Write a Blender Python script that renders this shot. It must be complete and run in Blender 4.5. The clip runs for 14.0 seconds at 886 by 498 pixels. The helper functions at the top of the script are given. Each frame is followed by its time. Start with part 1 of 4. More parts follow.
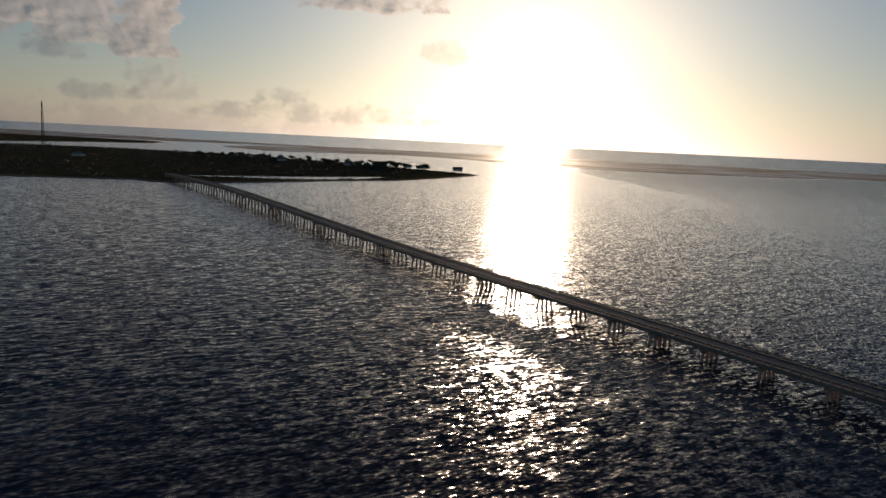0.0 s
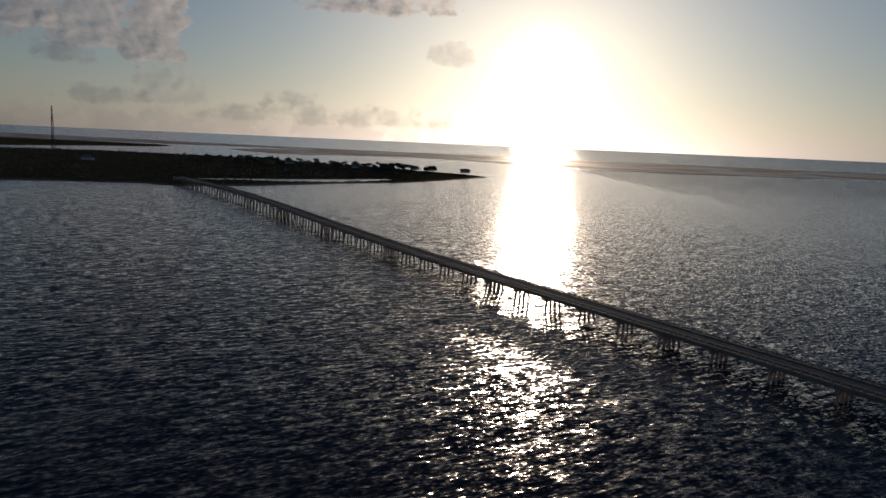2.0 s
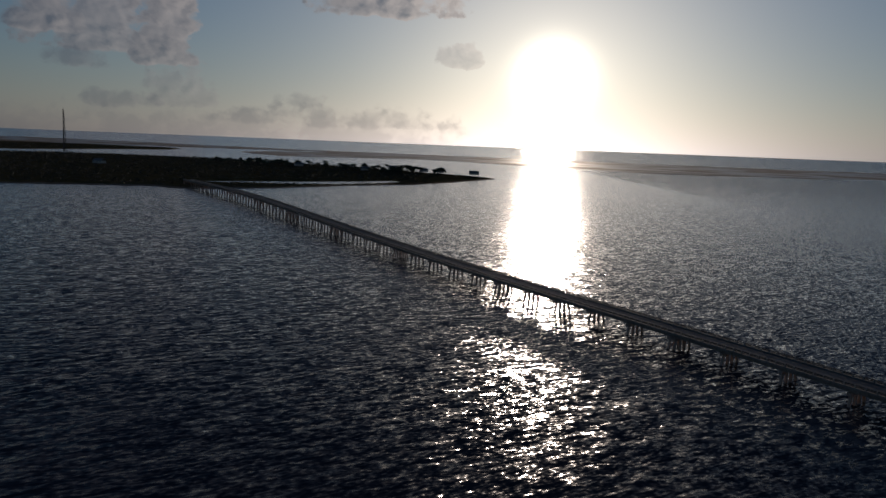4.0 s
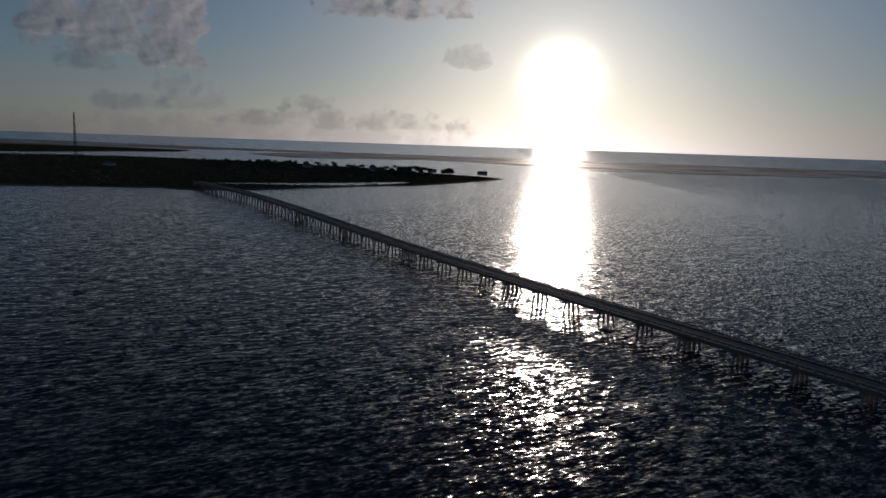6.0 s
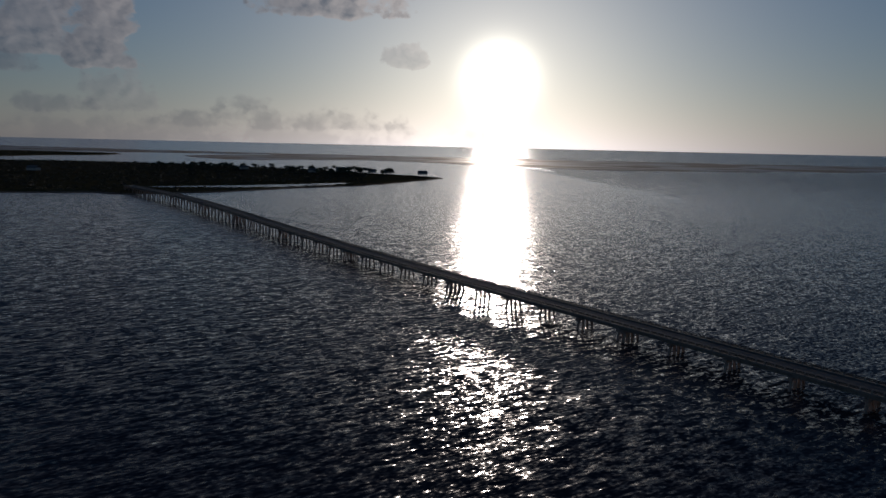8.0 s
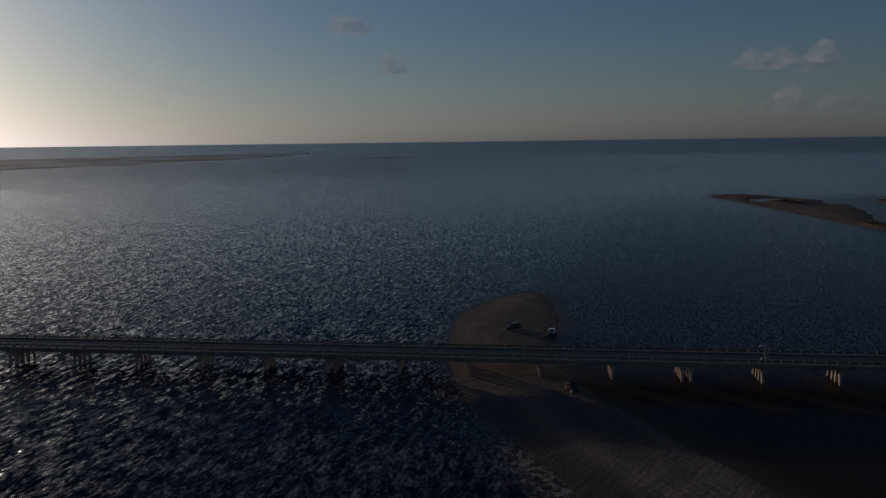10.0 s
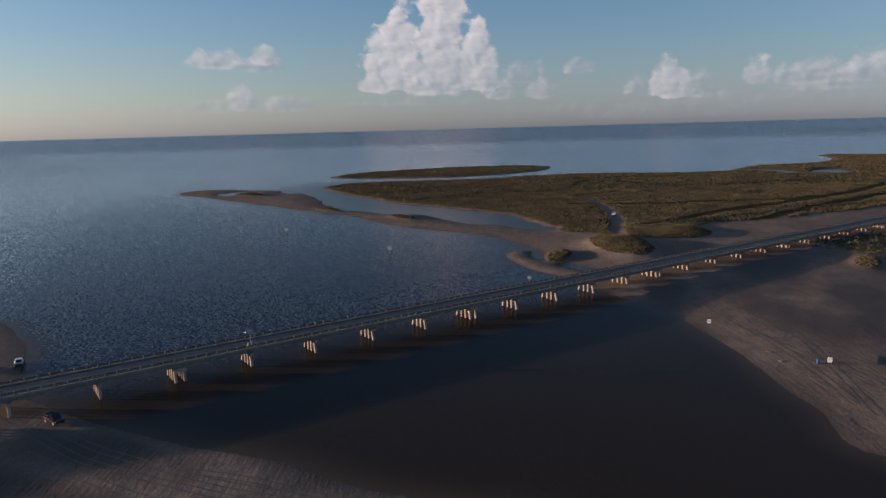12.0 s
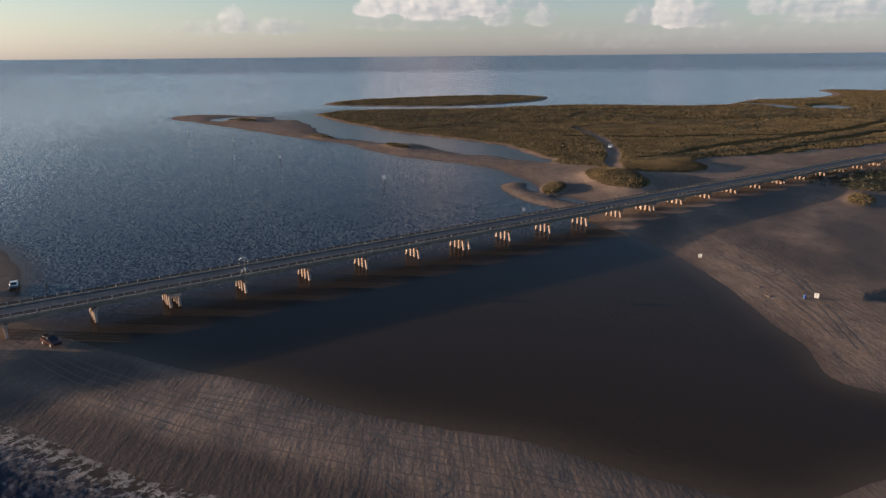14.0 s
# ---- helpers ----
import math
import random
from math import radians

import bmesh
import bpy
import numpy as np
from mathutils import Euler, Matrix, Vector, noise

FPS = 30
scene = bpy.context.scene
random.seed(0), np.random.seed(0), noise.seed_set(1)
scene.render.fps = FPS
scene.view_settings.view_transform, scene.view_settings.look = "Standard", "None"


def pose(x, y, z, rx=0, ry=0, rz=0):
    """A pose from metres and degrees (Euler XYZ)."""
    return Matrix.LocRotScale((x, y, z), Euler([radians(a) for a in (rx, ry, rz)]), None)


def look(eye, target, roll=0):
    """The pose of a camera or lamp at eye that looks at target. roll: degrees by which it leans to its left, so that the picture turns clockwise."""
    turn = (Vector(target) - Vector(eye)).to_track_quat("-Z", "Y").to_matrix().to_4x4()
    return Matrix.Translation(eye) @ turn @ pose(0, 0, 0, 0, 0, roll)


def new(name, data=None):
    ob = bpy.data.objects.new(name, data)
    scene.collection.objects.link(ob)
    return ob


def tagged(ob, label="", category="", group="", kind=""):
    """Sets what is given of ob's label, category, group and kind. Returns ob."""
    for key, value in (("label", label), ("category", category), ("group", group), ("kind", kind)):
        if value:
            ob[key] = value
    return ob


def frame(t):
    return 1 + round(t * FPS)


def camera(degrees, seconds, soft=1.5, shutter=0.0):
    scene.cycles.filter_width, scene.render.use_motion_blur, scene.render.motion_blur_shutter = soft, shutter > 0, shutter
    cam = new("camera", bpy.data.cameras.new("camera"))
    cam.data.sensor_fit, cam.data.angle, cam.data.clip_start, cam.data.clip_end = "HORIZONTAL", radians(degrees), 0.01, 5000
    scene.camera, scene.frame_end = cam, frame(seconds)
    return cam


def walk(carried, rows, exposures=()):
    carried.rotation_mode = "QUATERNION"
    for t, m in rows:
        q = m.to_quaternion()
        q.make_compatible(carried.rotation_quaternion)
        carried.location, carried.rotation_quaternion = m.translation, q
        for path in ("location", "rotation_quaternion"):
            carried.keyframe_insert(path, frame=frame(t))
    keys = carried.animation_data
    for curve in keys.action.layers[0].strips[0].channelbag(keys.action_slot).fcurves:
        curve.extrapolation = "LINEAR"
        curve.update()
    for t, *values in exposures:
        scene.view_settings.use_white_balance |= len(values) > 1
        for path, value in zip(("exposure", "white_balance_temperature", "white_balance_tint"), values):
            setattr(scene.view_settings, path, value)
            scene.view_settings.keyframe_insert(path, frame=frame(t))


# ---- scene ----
EYE_Z = 52.0
cam = camera(64.1, 14.0, soft=1.5)
walk(cam, [
    (0, pose(0, 0, 52, 81.40, -2.76, 0.42)),
    (0.5, pose(0, 0, 52, 81.43, -2.67, 0.56)),
    (1, pose(0, 0, 52, 81.46, -2.60, 0.71)),
    (1.5, pose(0, 0, 52, 81.49, -2.53, 0.85)),
    (2, pose(0, 0, 52, 81.52, -2.45, 1.01)),
    (2.5, pose(0, 0, 52, 81.54, -2.38, 1.19)),
    (3, pose(0, 0, 52, 81.58, -2.29, 1.36)),
    (5.5, pose(0, 0, 52, 81.68, -2.05, 2.23)),
    (6, pose(0, 0, 52, 81.68, -1.91, 2.38)),
    (6.5, pose(0, 0, 52, 81.70, -1.86, 2.58)),
    (7, pose(0, 0, 52, 81.71, -1.77, 2.73)),
    (7.2, pose(0, 0, 52, 81.72, -1.68, 2.79)),
    (7.5, pose(0, 0, 52, 81.73, -1.60, 2.07)),
    (7.8, pose(0, 0, 52, 81.75, -1.42, -0.18)),
    (8.1, pose(0, 0, 52, 81.78, -1.17, -3.81)),
    (8.4, pose(0, 0, 52, 81.81, -0.88, -8.66)),
    (8.7, pose(0, 0, 52, 81.81, -0.57, -14.59)),
    (9, pose(0, 0, 52, 81.79, -0.26, -21.46)),
    (9.3, pose(0, 0, 52, 81.72, 0.03, -29.10)),
    (9.5, pose(0, 0, 52, 81.62, 0.26, -34.59)),
    (9.6, pose(0, 0, 52, 81.73, 0.28, -37.47)),
    (9.8, pose(0, 0, 52, 81.53, 0.45, -43.53)),
    (10, pose(0, 0, 52, 81.40, 0.71, -49.61)),
    (10.2, pose(0, 0, 52, 81.31, 0.89, -56.19)),
    (10.5, pose(0, 0, 52, 80.91, 1.21, -66.87)),
    (10.7, pose(0, 0, 52, 80.62, 1.54, -74.47)),
    (11, pose(0, 0, 52, 80.26, 1.73, -85.99)),
    (11.1, pose(0, 0, 52, 80.20, 1.73, -88.95)),
    (11.2, pose(0, 0, 52, 80.18, 1.73, -90.45)),
    (11.3, pose(0, 0, 52, 80.19, 1.72, -90.75)),
    (11.5, pose(0, 0, 52, 80.21, 1.71, -90.81)),
    (12, pose(0, 0, 52, 80.40, 1.54, -90.80)),
    (12.5, pose(0, 0, 52, 80.56, 1.36, -90.79)),
    (13, pose(0, 0, 52, 80.73, 1.22, -90.81)),
    (13.5, pose(0, 0, 52, 80.54, 1.07, -90.82)),
    (13.6, pose(0, 0, 52, 79.50, 0.88, -90.86)),
    (13.7, pose(0, 0, 52, 77.70, 0.72, -90.92)),
    (13.8, pose(0, 0, 52, 75.24, 0.50, -91.05)),
    (13.9, pose(0, 0, 52, 74.80, 0.48, -91.06)),
    (14, pose(0, 0, 52, 74.76, 0.48, -91.06)),
], exposures=[
    (0.0, -0.45, 6500, 12), (3.0, -1.1, 5750, 11), (6.5, -1.45, 5350, 11), (9.5, -1.5, 5250, 11), (10.5, -0.8, 5800, 11),
    (11.0, -0.42, 5250, 12), (11.5, 0.0, 5450, 12), (12.0, 0.62, 5800, 13), (12.5, 0.85, 6100, 14), (13.0, 1.0, 6350, 14), (13.5, 1.0, 6350, 14), (14.0, 1.15, 6400, 14),
])

# ---- light: low sun over the pass, clear sky with a hazy band ----
SUN_AZ, SUN_EL = -6.8, 5.4          # degrees to the left of +y, and above the horizon
sun_way = Vector((-math.sin(radians(SUN_AZ)) * math.cos(radians(SUN_EL)),
                  math.cos(radians(SUN_AZ)) * math.cos(radians(SUN_EL)), math.sin(radians(SUN_EL))))
sun = new("sun", bpy.data.lights.new("sun", "SUN"))
sun.data.energy, sun.data.angle, sun.data.color = 4.5, radians(0.55), (1.0, 0.74, 0.5)
sun.matrix_world = look(sun_way * 100, (0, 0, 0))

class Nodes:
    """A node tree under construction, a material's or the world's: its nodes, made and joined in one line each."""

    def __init__(self, name, block=None):
        self.mat = block or bpy.data.materials.new(name)
        self.mat.use_nodes = True
        self.tree = self.mat.node_tree
        self.bsdf = self.tree.nodes.get("Principled BSDF")
        self.out = self.tree.nodes.get("Material Output")

    def add(self, kind, **inputs):
        node = self.tree.nodes.new(kind)
        for key, value in inputs.items():
            self.set(node, key, value)
        return node

    def set(self, node, key, value):
        socket = node.inputs[int(key[1:])] if key[0] == "i" and key[1:].isdigit() else node.inputs[key.replace("_", " ")]
        if isinstance(value, bpy.types.NodeSocket):
            self.tree.links.new(value, socket)
        elif isinstance(value, bpy.types.Node):
            self.tree.links.new(value.outputs[0], socket)
        else:
            socket.default_value = value

    def noise(self, vector, scale, detail=3.0, rough=0.55):
        return self.add("ShaderNodeTexNoise", Vector=vector, Scale=scale, Detail=detail, Roughness=rough).outputs["Fac"]

    def ramp(self, fac, *stops):
        node = self.add("ShaderNodeValToRGB", Fac=fac)
        els = node.color_ramp.elements
        while len(els) < len(stops):
            els.new(0.5)
        for el, (at, c) in zip(els, stops):
            el.position = at
            el.color = (*c, 1) if isinstance(c, tuple) else (c, c, c, 1)
        return node.outputs[0]

    def math(self, op, a, b=0.0, clamp=False):
        node = self.add("ShaderNodeMath", i0=a, i1=b)
        node.operation, node.use_clamp = op, clamp
        return node.outputs[0]

    def mix(self, fac, a, b, blend="MIX"):
        node = self.add("ShaderNodeMixRGB", Fac=fac, Color1=a if not isinstance(a, tuple) else (*a, 1),
                        Color2=b if not isinstance(b, tuple) else (*b, 1))
        node.blend_type = blend
        return node.outputs[0]

    def where(self, sx=1.0, sy=1.0, sz=1.0, turn=0.0):
        spot = self.add("ShaderNodeNewGeometry").outputs["Position"]
        node = self.add("ShaderNodeMapping", Vector=spot, Scale=(sx, sy, sz), Rotation=(0, 0, radians(turn)))
        return node.outputs[0]

    def attr(self, name):
        node = self.add("ShaderNodeAttribute")
        node.attribute_name = name
        return node.outputs["Fac"]

    def finish(self, color, rough=0.6, bump=None, strength=0.5, distance=0.1, **more):
        self.set(self.bsdf, "Base_Color", color if not isinstance(color, tuple) else (*color, 1))
        self.set(self.bsdf, "Roughness", rough)
        for key, value in more.items():
            self.set(self.bsdf, key, value)
        if bump is not None:
            node = self.add("ShaderNodeBump", Strength=strength, Distance=distance, Height=bump)
            self.set(self.bsdf, "Normal", node)
        return self.mat



SKY = 0.1
CLOUDS = [  # turn to the left, foot's height, half width, height (degrees), thickness, whiteness; the far ones first
    (-112.0, 0.8, 17.0, 1.6, 0.25, 0.0), (-90.0, 2.3, 7.5, 1.2, 0.3, 0.1), (17.0, 0.2, 26.0, 2.0, 0.4, 0.05), (10.0, 1.4, 10.0, 1.7, 0.5, 0.15),
    (-97.4, 3.7, 2.4, 1.6, 0.75, 0.1), (-98.6, 2.6, 1.4, 1.4, 0.55, 0.5), (-95.4, 2.6, 1.4, 1.3, 0.6, 0.6), (-91.0, 3.0, 5.4, 2.0, 0.7, 0.45),
    (-86.0, 3.4, 1.9, 4.2, 0.95, 0.85), (-87.9, 3.4, 2.0, 6.6, 0.95, 0.95), (-90.8, 3.2, 2.2, 10.2, 1.0, 1.0), (-93.4, 3.3, 2.0, 5.2, 0.95, 0.95),
    (-90.2, 3.1, 3.0, 4.0, 0.9, 0.8),
    (-73.9, 5.2, 2.4, 1.3, 0.75, 0.6), (-76.6, 5.0, 2.4, 1.0, 0.7, 0.15), (-77.2, 5.6, 1.3, 1.2, 0.7, 0.7),
    (-75.5, 2.0, 7.0, 0.8, 0.4, 0.15), (-75.4, 2.1, 1.3, 1.7, 0.65, 0.6), (-78.6, 2.0, 2.6, 0.9, 0.45, 0.2), (-101.6, 4.3, 1.5, 0.9, 0.75, 0.05),
    (-110.4, 2.3, 2.0, 1.7, 0.65, 0.1), (-106.2, 2.5, 1.3, 1.5, 0.7, 0.15), (-108.3, 2.3, 1.7, 3.1, 0.95, 0.85),
    (-117.4, 2.8, 2.6, 1.7, 0.75, 0.35), (-114.3, 2.9, 1.2, 1.9, 0.8, 0.65), (-121.4, 2.8, 2.8, 2.1, 0.8, 0.55), (-126.0, 2.8, 3.4, 2.4, 0.8, 0.2),
    (-121.0, 2.4, 7.0, 1.0, 0.6, 0.05), (-42.4, 8.6, 2.4, 1.1, 0.55, 0.5), (-45.6, 5.6, 1.2, 1.9, 0.6, 0.5),
    (27.4, 6.0, 5.0, 9.0, 0.9, 0.62), (23.0, 5.4, 2.8, 9.0, 0.95, 0.7), (30.6, 7.0, 2.4, 5.0, 0.8, 0.55), (28.6, 4.8, 2.6, 1.6, 0.7, 0.1),
    (21.6, 2.4, 2.8, 3.0, 0.5, 0.55), (35.4, 6.0, 1.6, 2.2, 0.8, 0.45), (25.4, 2.2, 3.4, 1.0, 0.6, 0.05), (6.4, 9.9, 6.6, 2.8, 0.85, 0.75),
    (0.6, 6.4, 1.8, 1.5, 0.45, 0.8), (13.0, 2.8, 2.4, 0.9, 0.45, 0.2)]
world = bpy.data.worlds.new("world")
scene.world = world
w = Nodes("", world)
w.tree.nodes.clear()
sky = w.add("ShaderNodeTexSky")
sky.sky_type, sky.sun_disc = "NISHITA", False
sky.sun_elevation, sky.sun_rotation = radians(SUN_EL), radians(-SUN_AZ)
sky.altitude, sky.air_density, sky.dust_density, sky.ozone_density = 0, 1.0, 0.4, 3.0
way = w.add("ShaderNodeTexCoord").outputs["Generated"]
xyz = w.add("ShaderNodeSeparateXYZ", Vector=way)
az = w.math("MULTIPLY", w.math("ARCTAN2", w.math("MULTIPLY", xyz.outputs[0], -1.0), xyz.outputs[1]), 180 / math.pi)
el = w.math("MULTIPLY", w.math("ARCSINE", xyz.outputs[2]), 180 / math.pi)
low = w.math("POWER", 2.718, w.math("MULTIPLY", w.math("MAXIMUM", el, 0.0), -1 / 5.6))
blue = w.mix(1.0, sky.outputs[0], (1.2, 1.22, 1.24), "MULTIPLY")
dot = w.add("ShaderNodeVectorMath", i0=way, i1=tuple(sun_way))
dot.operation = "DOT_PRODUCT"
off = w.math("MULTIPLY", w.math("ARCCOSINE", w.math("MINIMUM", dot.outputs["Value"], 0.999999)), 180 / math.pi)
away = w.ramp(w.math("DIVIDE", off, 180.0), (0.28, 0.0), (0.55, 1.0))
grey = w.add("ShaderNodeRGBToBW", Color=sky).outputs[0]
pale = w.mix(1.0, w.add("ShaderNodeCombineColor", Red=grey, Green=grey, Blue=grey), w.mix(away, (1.22, 1.12, 1.05), (1.06, 1.08, 1.22)), "MULTIPLY")
air = w.mix(w.math("ADD", 0.12, w.math("MULTIPLY", low, 0.66)), blue, pale)
ring = w.math("POWER", 2.718, w.math("MULTIPLY", w.math("POWER", w.math("DIVIDE", off, 2.05), 2.0), -1.0))
veil = w.math("POWER", 2.718, w.math("DIVIDE", off, -9.0))
glow = w.mix(1.0, w.add("ShaderNodeCombineColor", Red=ring, Green=ring, Blue=ring), (80.0, 66.0, 44.0), "MULTIPLY")
haze = w.mix(1.0, w.add("ShaderNodeCombineColor", Red=veil, Green=veil, Blue=veil), (19.0, 14.8, 9.6), "MULTIPLY")
air = w.mix(1.0, w.mix(1.0, air, glow, "ADD"), haze, "ADD")
# cumulus: heaps with flat feet, billows cut into their outline, one drawn over the other
plan = w.add("ShaderNodeCombineXYZ", X=az, Y=w.math("MULTIPLY", el, 1.2), Z=3.0).outputs[0]
aside = w.add("ShaderNodeVectorMath", i0=plan, i1=(0.4, 0.28, 0.0)).outputs[0]


def billow(at):
    push = w.add("ShaderNodeVectorMath", i0=w.add("ShaderNodeTexNoise", Vector=at, Scale=0.8, Detail=4.0, Roughness=0.6).outputs["Color"], i1=(1.5, 1.5, 0.0))
    push.operation = "MULTIPLY"
    bent = w.add("ShaderNodeVectorMath", i0=push.outputs[0], i1=at).outputs[0]
    mass = w.math("SUBTRACT", w.noise(bent, 0.42, 6, 0.58), 0.5)
    puffs = w.add("ShaderNodeTexVoronoi", Vector=bent, Scale=0.75)
    puffs.feature = "SMOOTH_F1"
    tufts = w.add("ShaderNodeTexVoronoi", Vector=bent, Scale=1.9)
    tufts.feature = "SMOOTH_F1"
    heads = w.math("ADD", w.math("MULTIPLY", w.math("SUBTRACT", 0.42, puffs.outputs["Distance"]), 0.75), w.math("MULTIPLY", w.math("SUBTRACT", 0.42, tufts.outputs["Distance"]), 0.3))
    return w.math("ADD", w.math("MULTIPLY", mass, 1.7), heads), heads


(ragged, heads), (_, heads_aside) = billow(plan), billow(aside)
relief = w.math("MULTIPLY", w.math("SUBTRACT", heads, heads_aside), 0.75)
near_sun = w.math("POWER", 2.718, w.math("DIVIDE", off, -16.0))
shade = w.mix(1.0, (2.05, 2.06, 2.2), w.mix(near_sun, (1.0, 1.0, 1.0), (1.9, 1.75, 1.55)), "MULTIPLY")
lit = w.mix(1.0, (5.2, 4.5, 3.95), w.mix(near_sun, (1.0, 1.0, 1.0), (3.6, 3.2, 2.7)), "MULTIPLY")
full = air
for a0, e0, half, high, thick, white in CLOUDS:
    du = w.math("DIVIDE", w.math("SUBTRACT", az, a0), half)
    dv = w.math("DIVIDE", w.math("SUBTRACT", el, e0), high)
    dv = w.math("MAXIMUM", dv, w.math("MULTIPLY", dv, -2.2 * high))
    body = w.math("SUBTRACT", 1.0, w.math("ADD", w.math("MULTIPLY", du, du), w.math("MULTIPLY", dv, dv)))
    west = a0 > -20
    mass = w.math("SUBTRACT", w.math("ADD", body, w.math("MULTIPLY", ragged, 1.8 if west else 1.25)), -0.1 if west else -0.08)
    soft = 1.15 - 0.75 * white
    cover = w.add("ShaderNodeMapRange", Value=mass, i1=0.0, i2=soft, i3=0.0, i4=thick)
    cover.interpolation_type = "SMOOTHSTEP"
    turn = -1.6 if west else 1.4      # the side that faces the sun
    side = w.math("ADD", w.math("MULTIPLY", du, 0.14 * turn), w.math("MULTIPLY", dv, 0.3))
    shape = w.math("MULTIPLY", relief, turn)
    glow_edge = w.math("MULTIPLY", w.math("MULTIPLY", near_sun, 1.5), w.math("SUBTRACT", 0.35, w.math("MULTIPLY", mass, 0.45)))
    light = w.math("ADD", w.math("ADD", w.math("ADD", side, shape), glow_edge), (0.75 if west else 0.42) * white, True)
    full = w.mix(cover.outputs[0], full, w.mix(w.math("MULTIPLY", low, 0.55), w.mix(light, shade, lit), air))
bg = w.add("ShaderNodeBackground", Color=full, Strength=SKY)
w.tree.links.new(bg.outputs[0], w.add("ShaderNodeOutputWorld").inputs["Surface"])


# ---- small helpers ----
def mesh_of(name, bm, material, smooth=False):
    me = bpy.data.meshes.new(name)
    bm.to_mesh(me)
    bm.free()
    me.materials.append(material)
    if smooth:
        me.polygons.foreach_set("use_smooth", [True] * len(me.polygons))
    return me


def part(name, bm, material, parent, label="", smooth=False):
    ob = new(name, bm if isinstance(bm, bpy.types.Mesh) else mesh_of(name, bm, material, smooth))
    ob.parent = parent
    return tagged(ob, label)


def thing(name, m, label, category, group="", kind=""):
    ob = new(name)
    ob.empty_display_size = 0.1
    ob.matrix_world = m
    return tagged(ob, label, category, group, kind)


def box(bm, x0, x1, y0, y1, z0, z1, bevel=0.0):
    made = bmesh.ops.create_cube(bm, size=1.0)["verts"]
    bmesh.ops.transform(bm, verts=made, matrix=Matrix.Translation(((x0 + x1) / 2, (y0 + y1) / 2, (z0 + z1) / 2))
                        @ Matrix.Diagonal((x1 - x0, y1 - y0, z1 - z0, 1)))
    if bevel:
        edges = list({e for v in made for e in v.link_edges})
        bmesh.ops.bevel(bm, geom=edges, offset=bevel, segments=1, affect="EDGES")
    return made


def rod(bm, a, b, r0, r1=None, sides=8):
    a, b = Vector(a), Vector(b)
    turn = (b - a).to_track_quat("Z", "Y").to_matrix().to_4x4()
    return bmesh.ops.create_cone(bm, cap_ends=True, segments=sides, radius1=r0, radius2=r0 if r1 is None else r1,
                                 depth=(b - a).length, matrix=Matrix.Translation((a + b) / 2) @ turn)["verts"]


def lattice(ix, iy, seed):
    h = (ix * 374761393 + iy * 668265263 + seed * 974634777) & 0xFFFFFFFF
    h = ((h ^ (h >> 13)) * 1274126177) & 0xFFFFFFFF
    return ((h ^ (h >> 16)) & 0xFFFF) / 65535.0


def field(x, y, size, octaves=3, seed=0):
    """Smooth random field in 0..1 over the plan, features of about that size in metres."""
    total, amp, norm = 0.0, 1.0, 0.0
    for k in range(octaves):
        fx, fy = x / size + 17.3 * k, y / size - 9.1 * k
        ix, iy = np.floor(fx).astype(np.int64), np.floor(fy).astype(np.int64)
        tx, ty = fx - ix, fy - iy
        tx, ty = tx * tx * (3 - 2 * tx), ty * ty * (3 - 2 * ty)
        low = lattice(ix, iy, seed + k) * (1 - tx) + lattice(ix + 1, iy, seed + k) * tx
        top = lattice(ix, iy + 1, seed + k) * (1 - tx) + lattice(ix + 1, iy + 1, seed + k) * tx
        total, norm = total + amp * (low * (1 - ty) + top * ty), norm + amp
        amp, size = amp * 0.5, size * 0.5
    return total / norm


# ---- materials ----
def make_concrete(name, tone, dirt):
    n = Nodes(name)
    p = n.where()
    big, fine = n.noise(p, 0.35, 4), n.noise(p, 6.0, 4)
    streak = n.noise(n.where(1.2, 1.2, 0.12), 1.5, 4, 0.6)
    c = n.mix(n.ramp(big, (0.35, 0.0), (0.7, 1.0)), tone, dirt)
    c = n.mix(n.ramp(streak, (0.5, 0.0), (0.75, 0.55)), c, tuple(v * 0.45 for v in dirt))
    c = n.mix(0.18, c, n.ramp(fine, (0.3, 0.0), (0.7, 1.0)), "OVERLAY")
    return n.finish(c, 0.85, fine, 0.35, 0.03)


def make_paint(name, tone, rough=0.45, metallic=0.0, wear=0.25):
    n = Nodes(name)
    p = n.where()
    c = n.mix(n.ramp(n.noise(p, 2.5, 4), (0.4, 0.0), (0.8, wear)), tone, tuple(v * 0.5 for v in tone))
    return n.finish(c, rough, n.noise(p, 30.0, 2), 0.1, 0.005, Metallic=metallic)


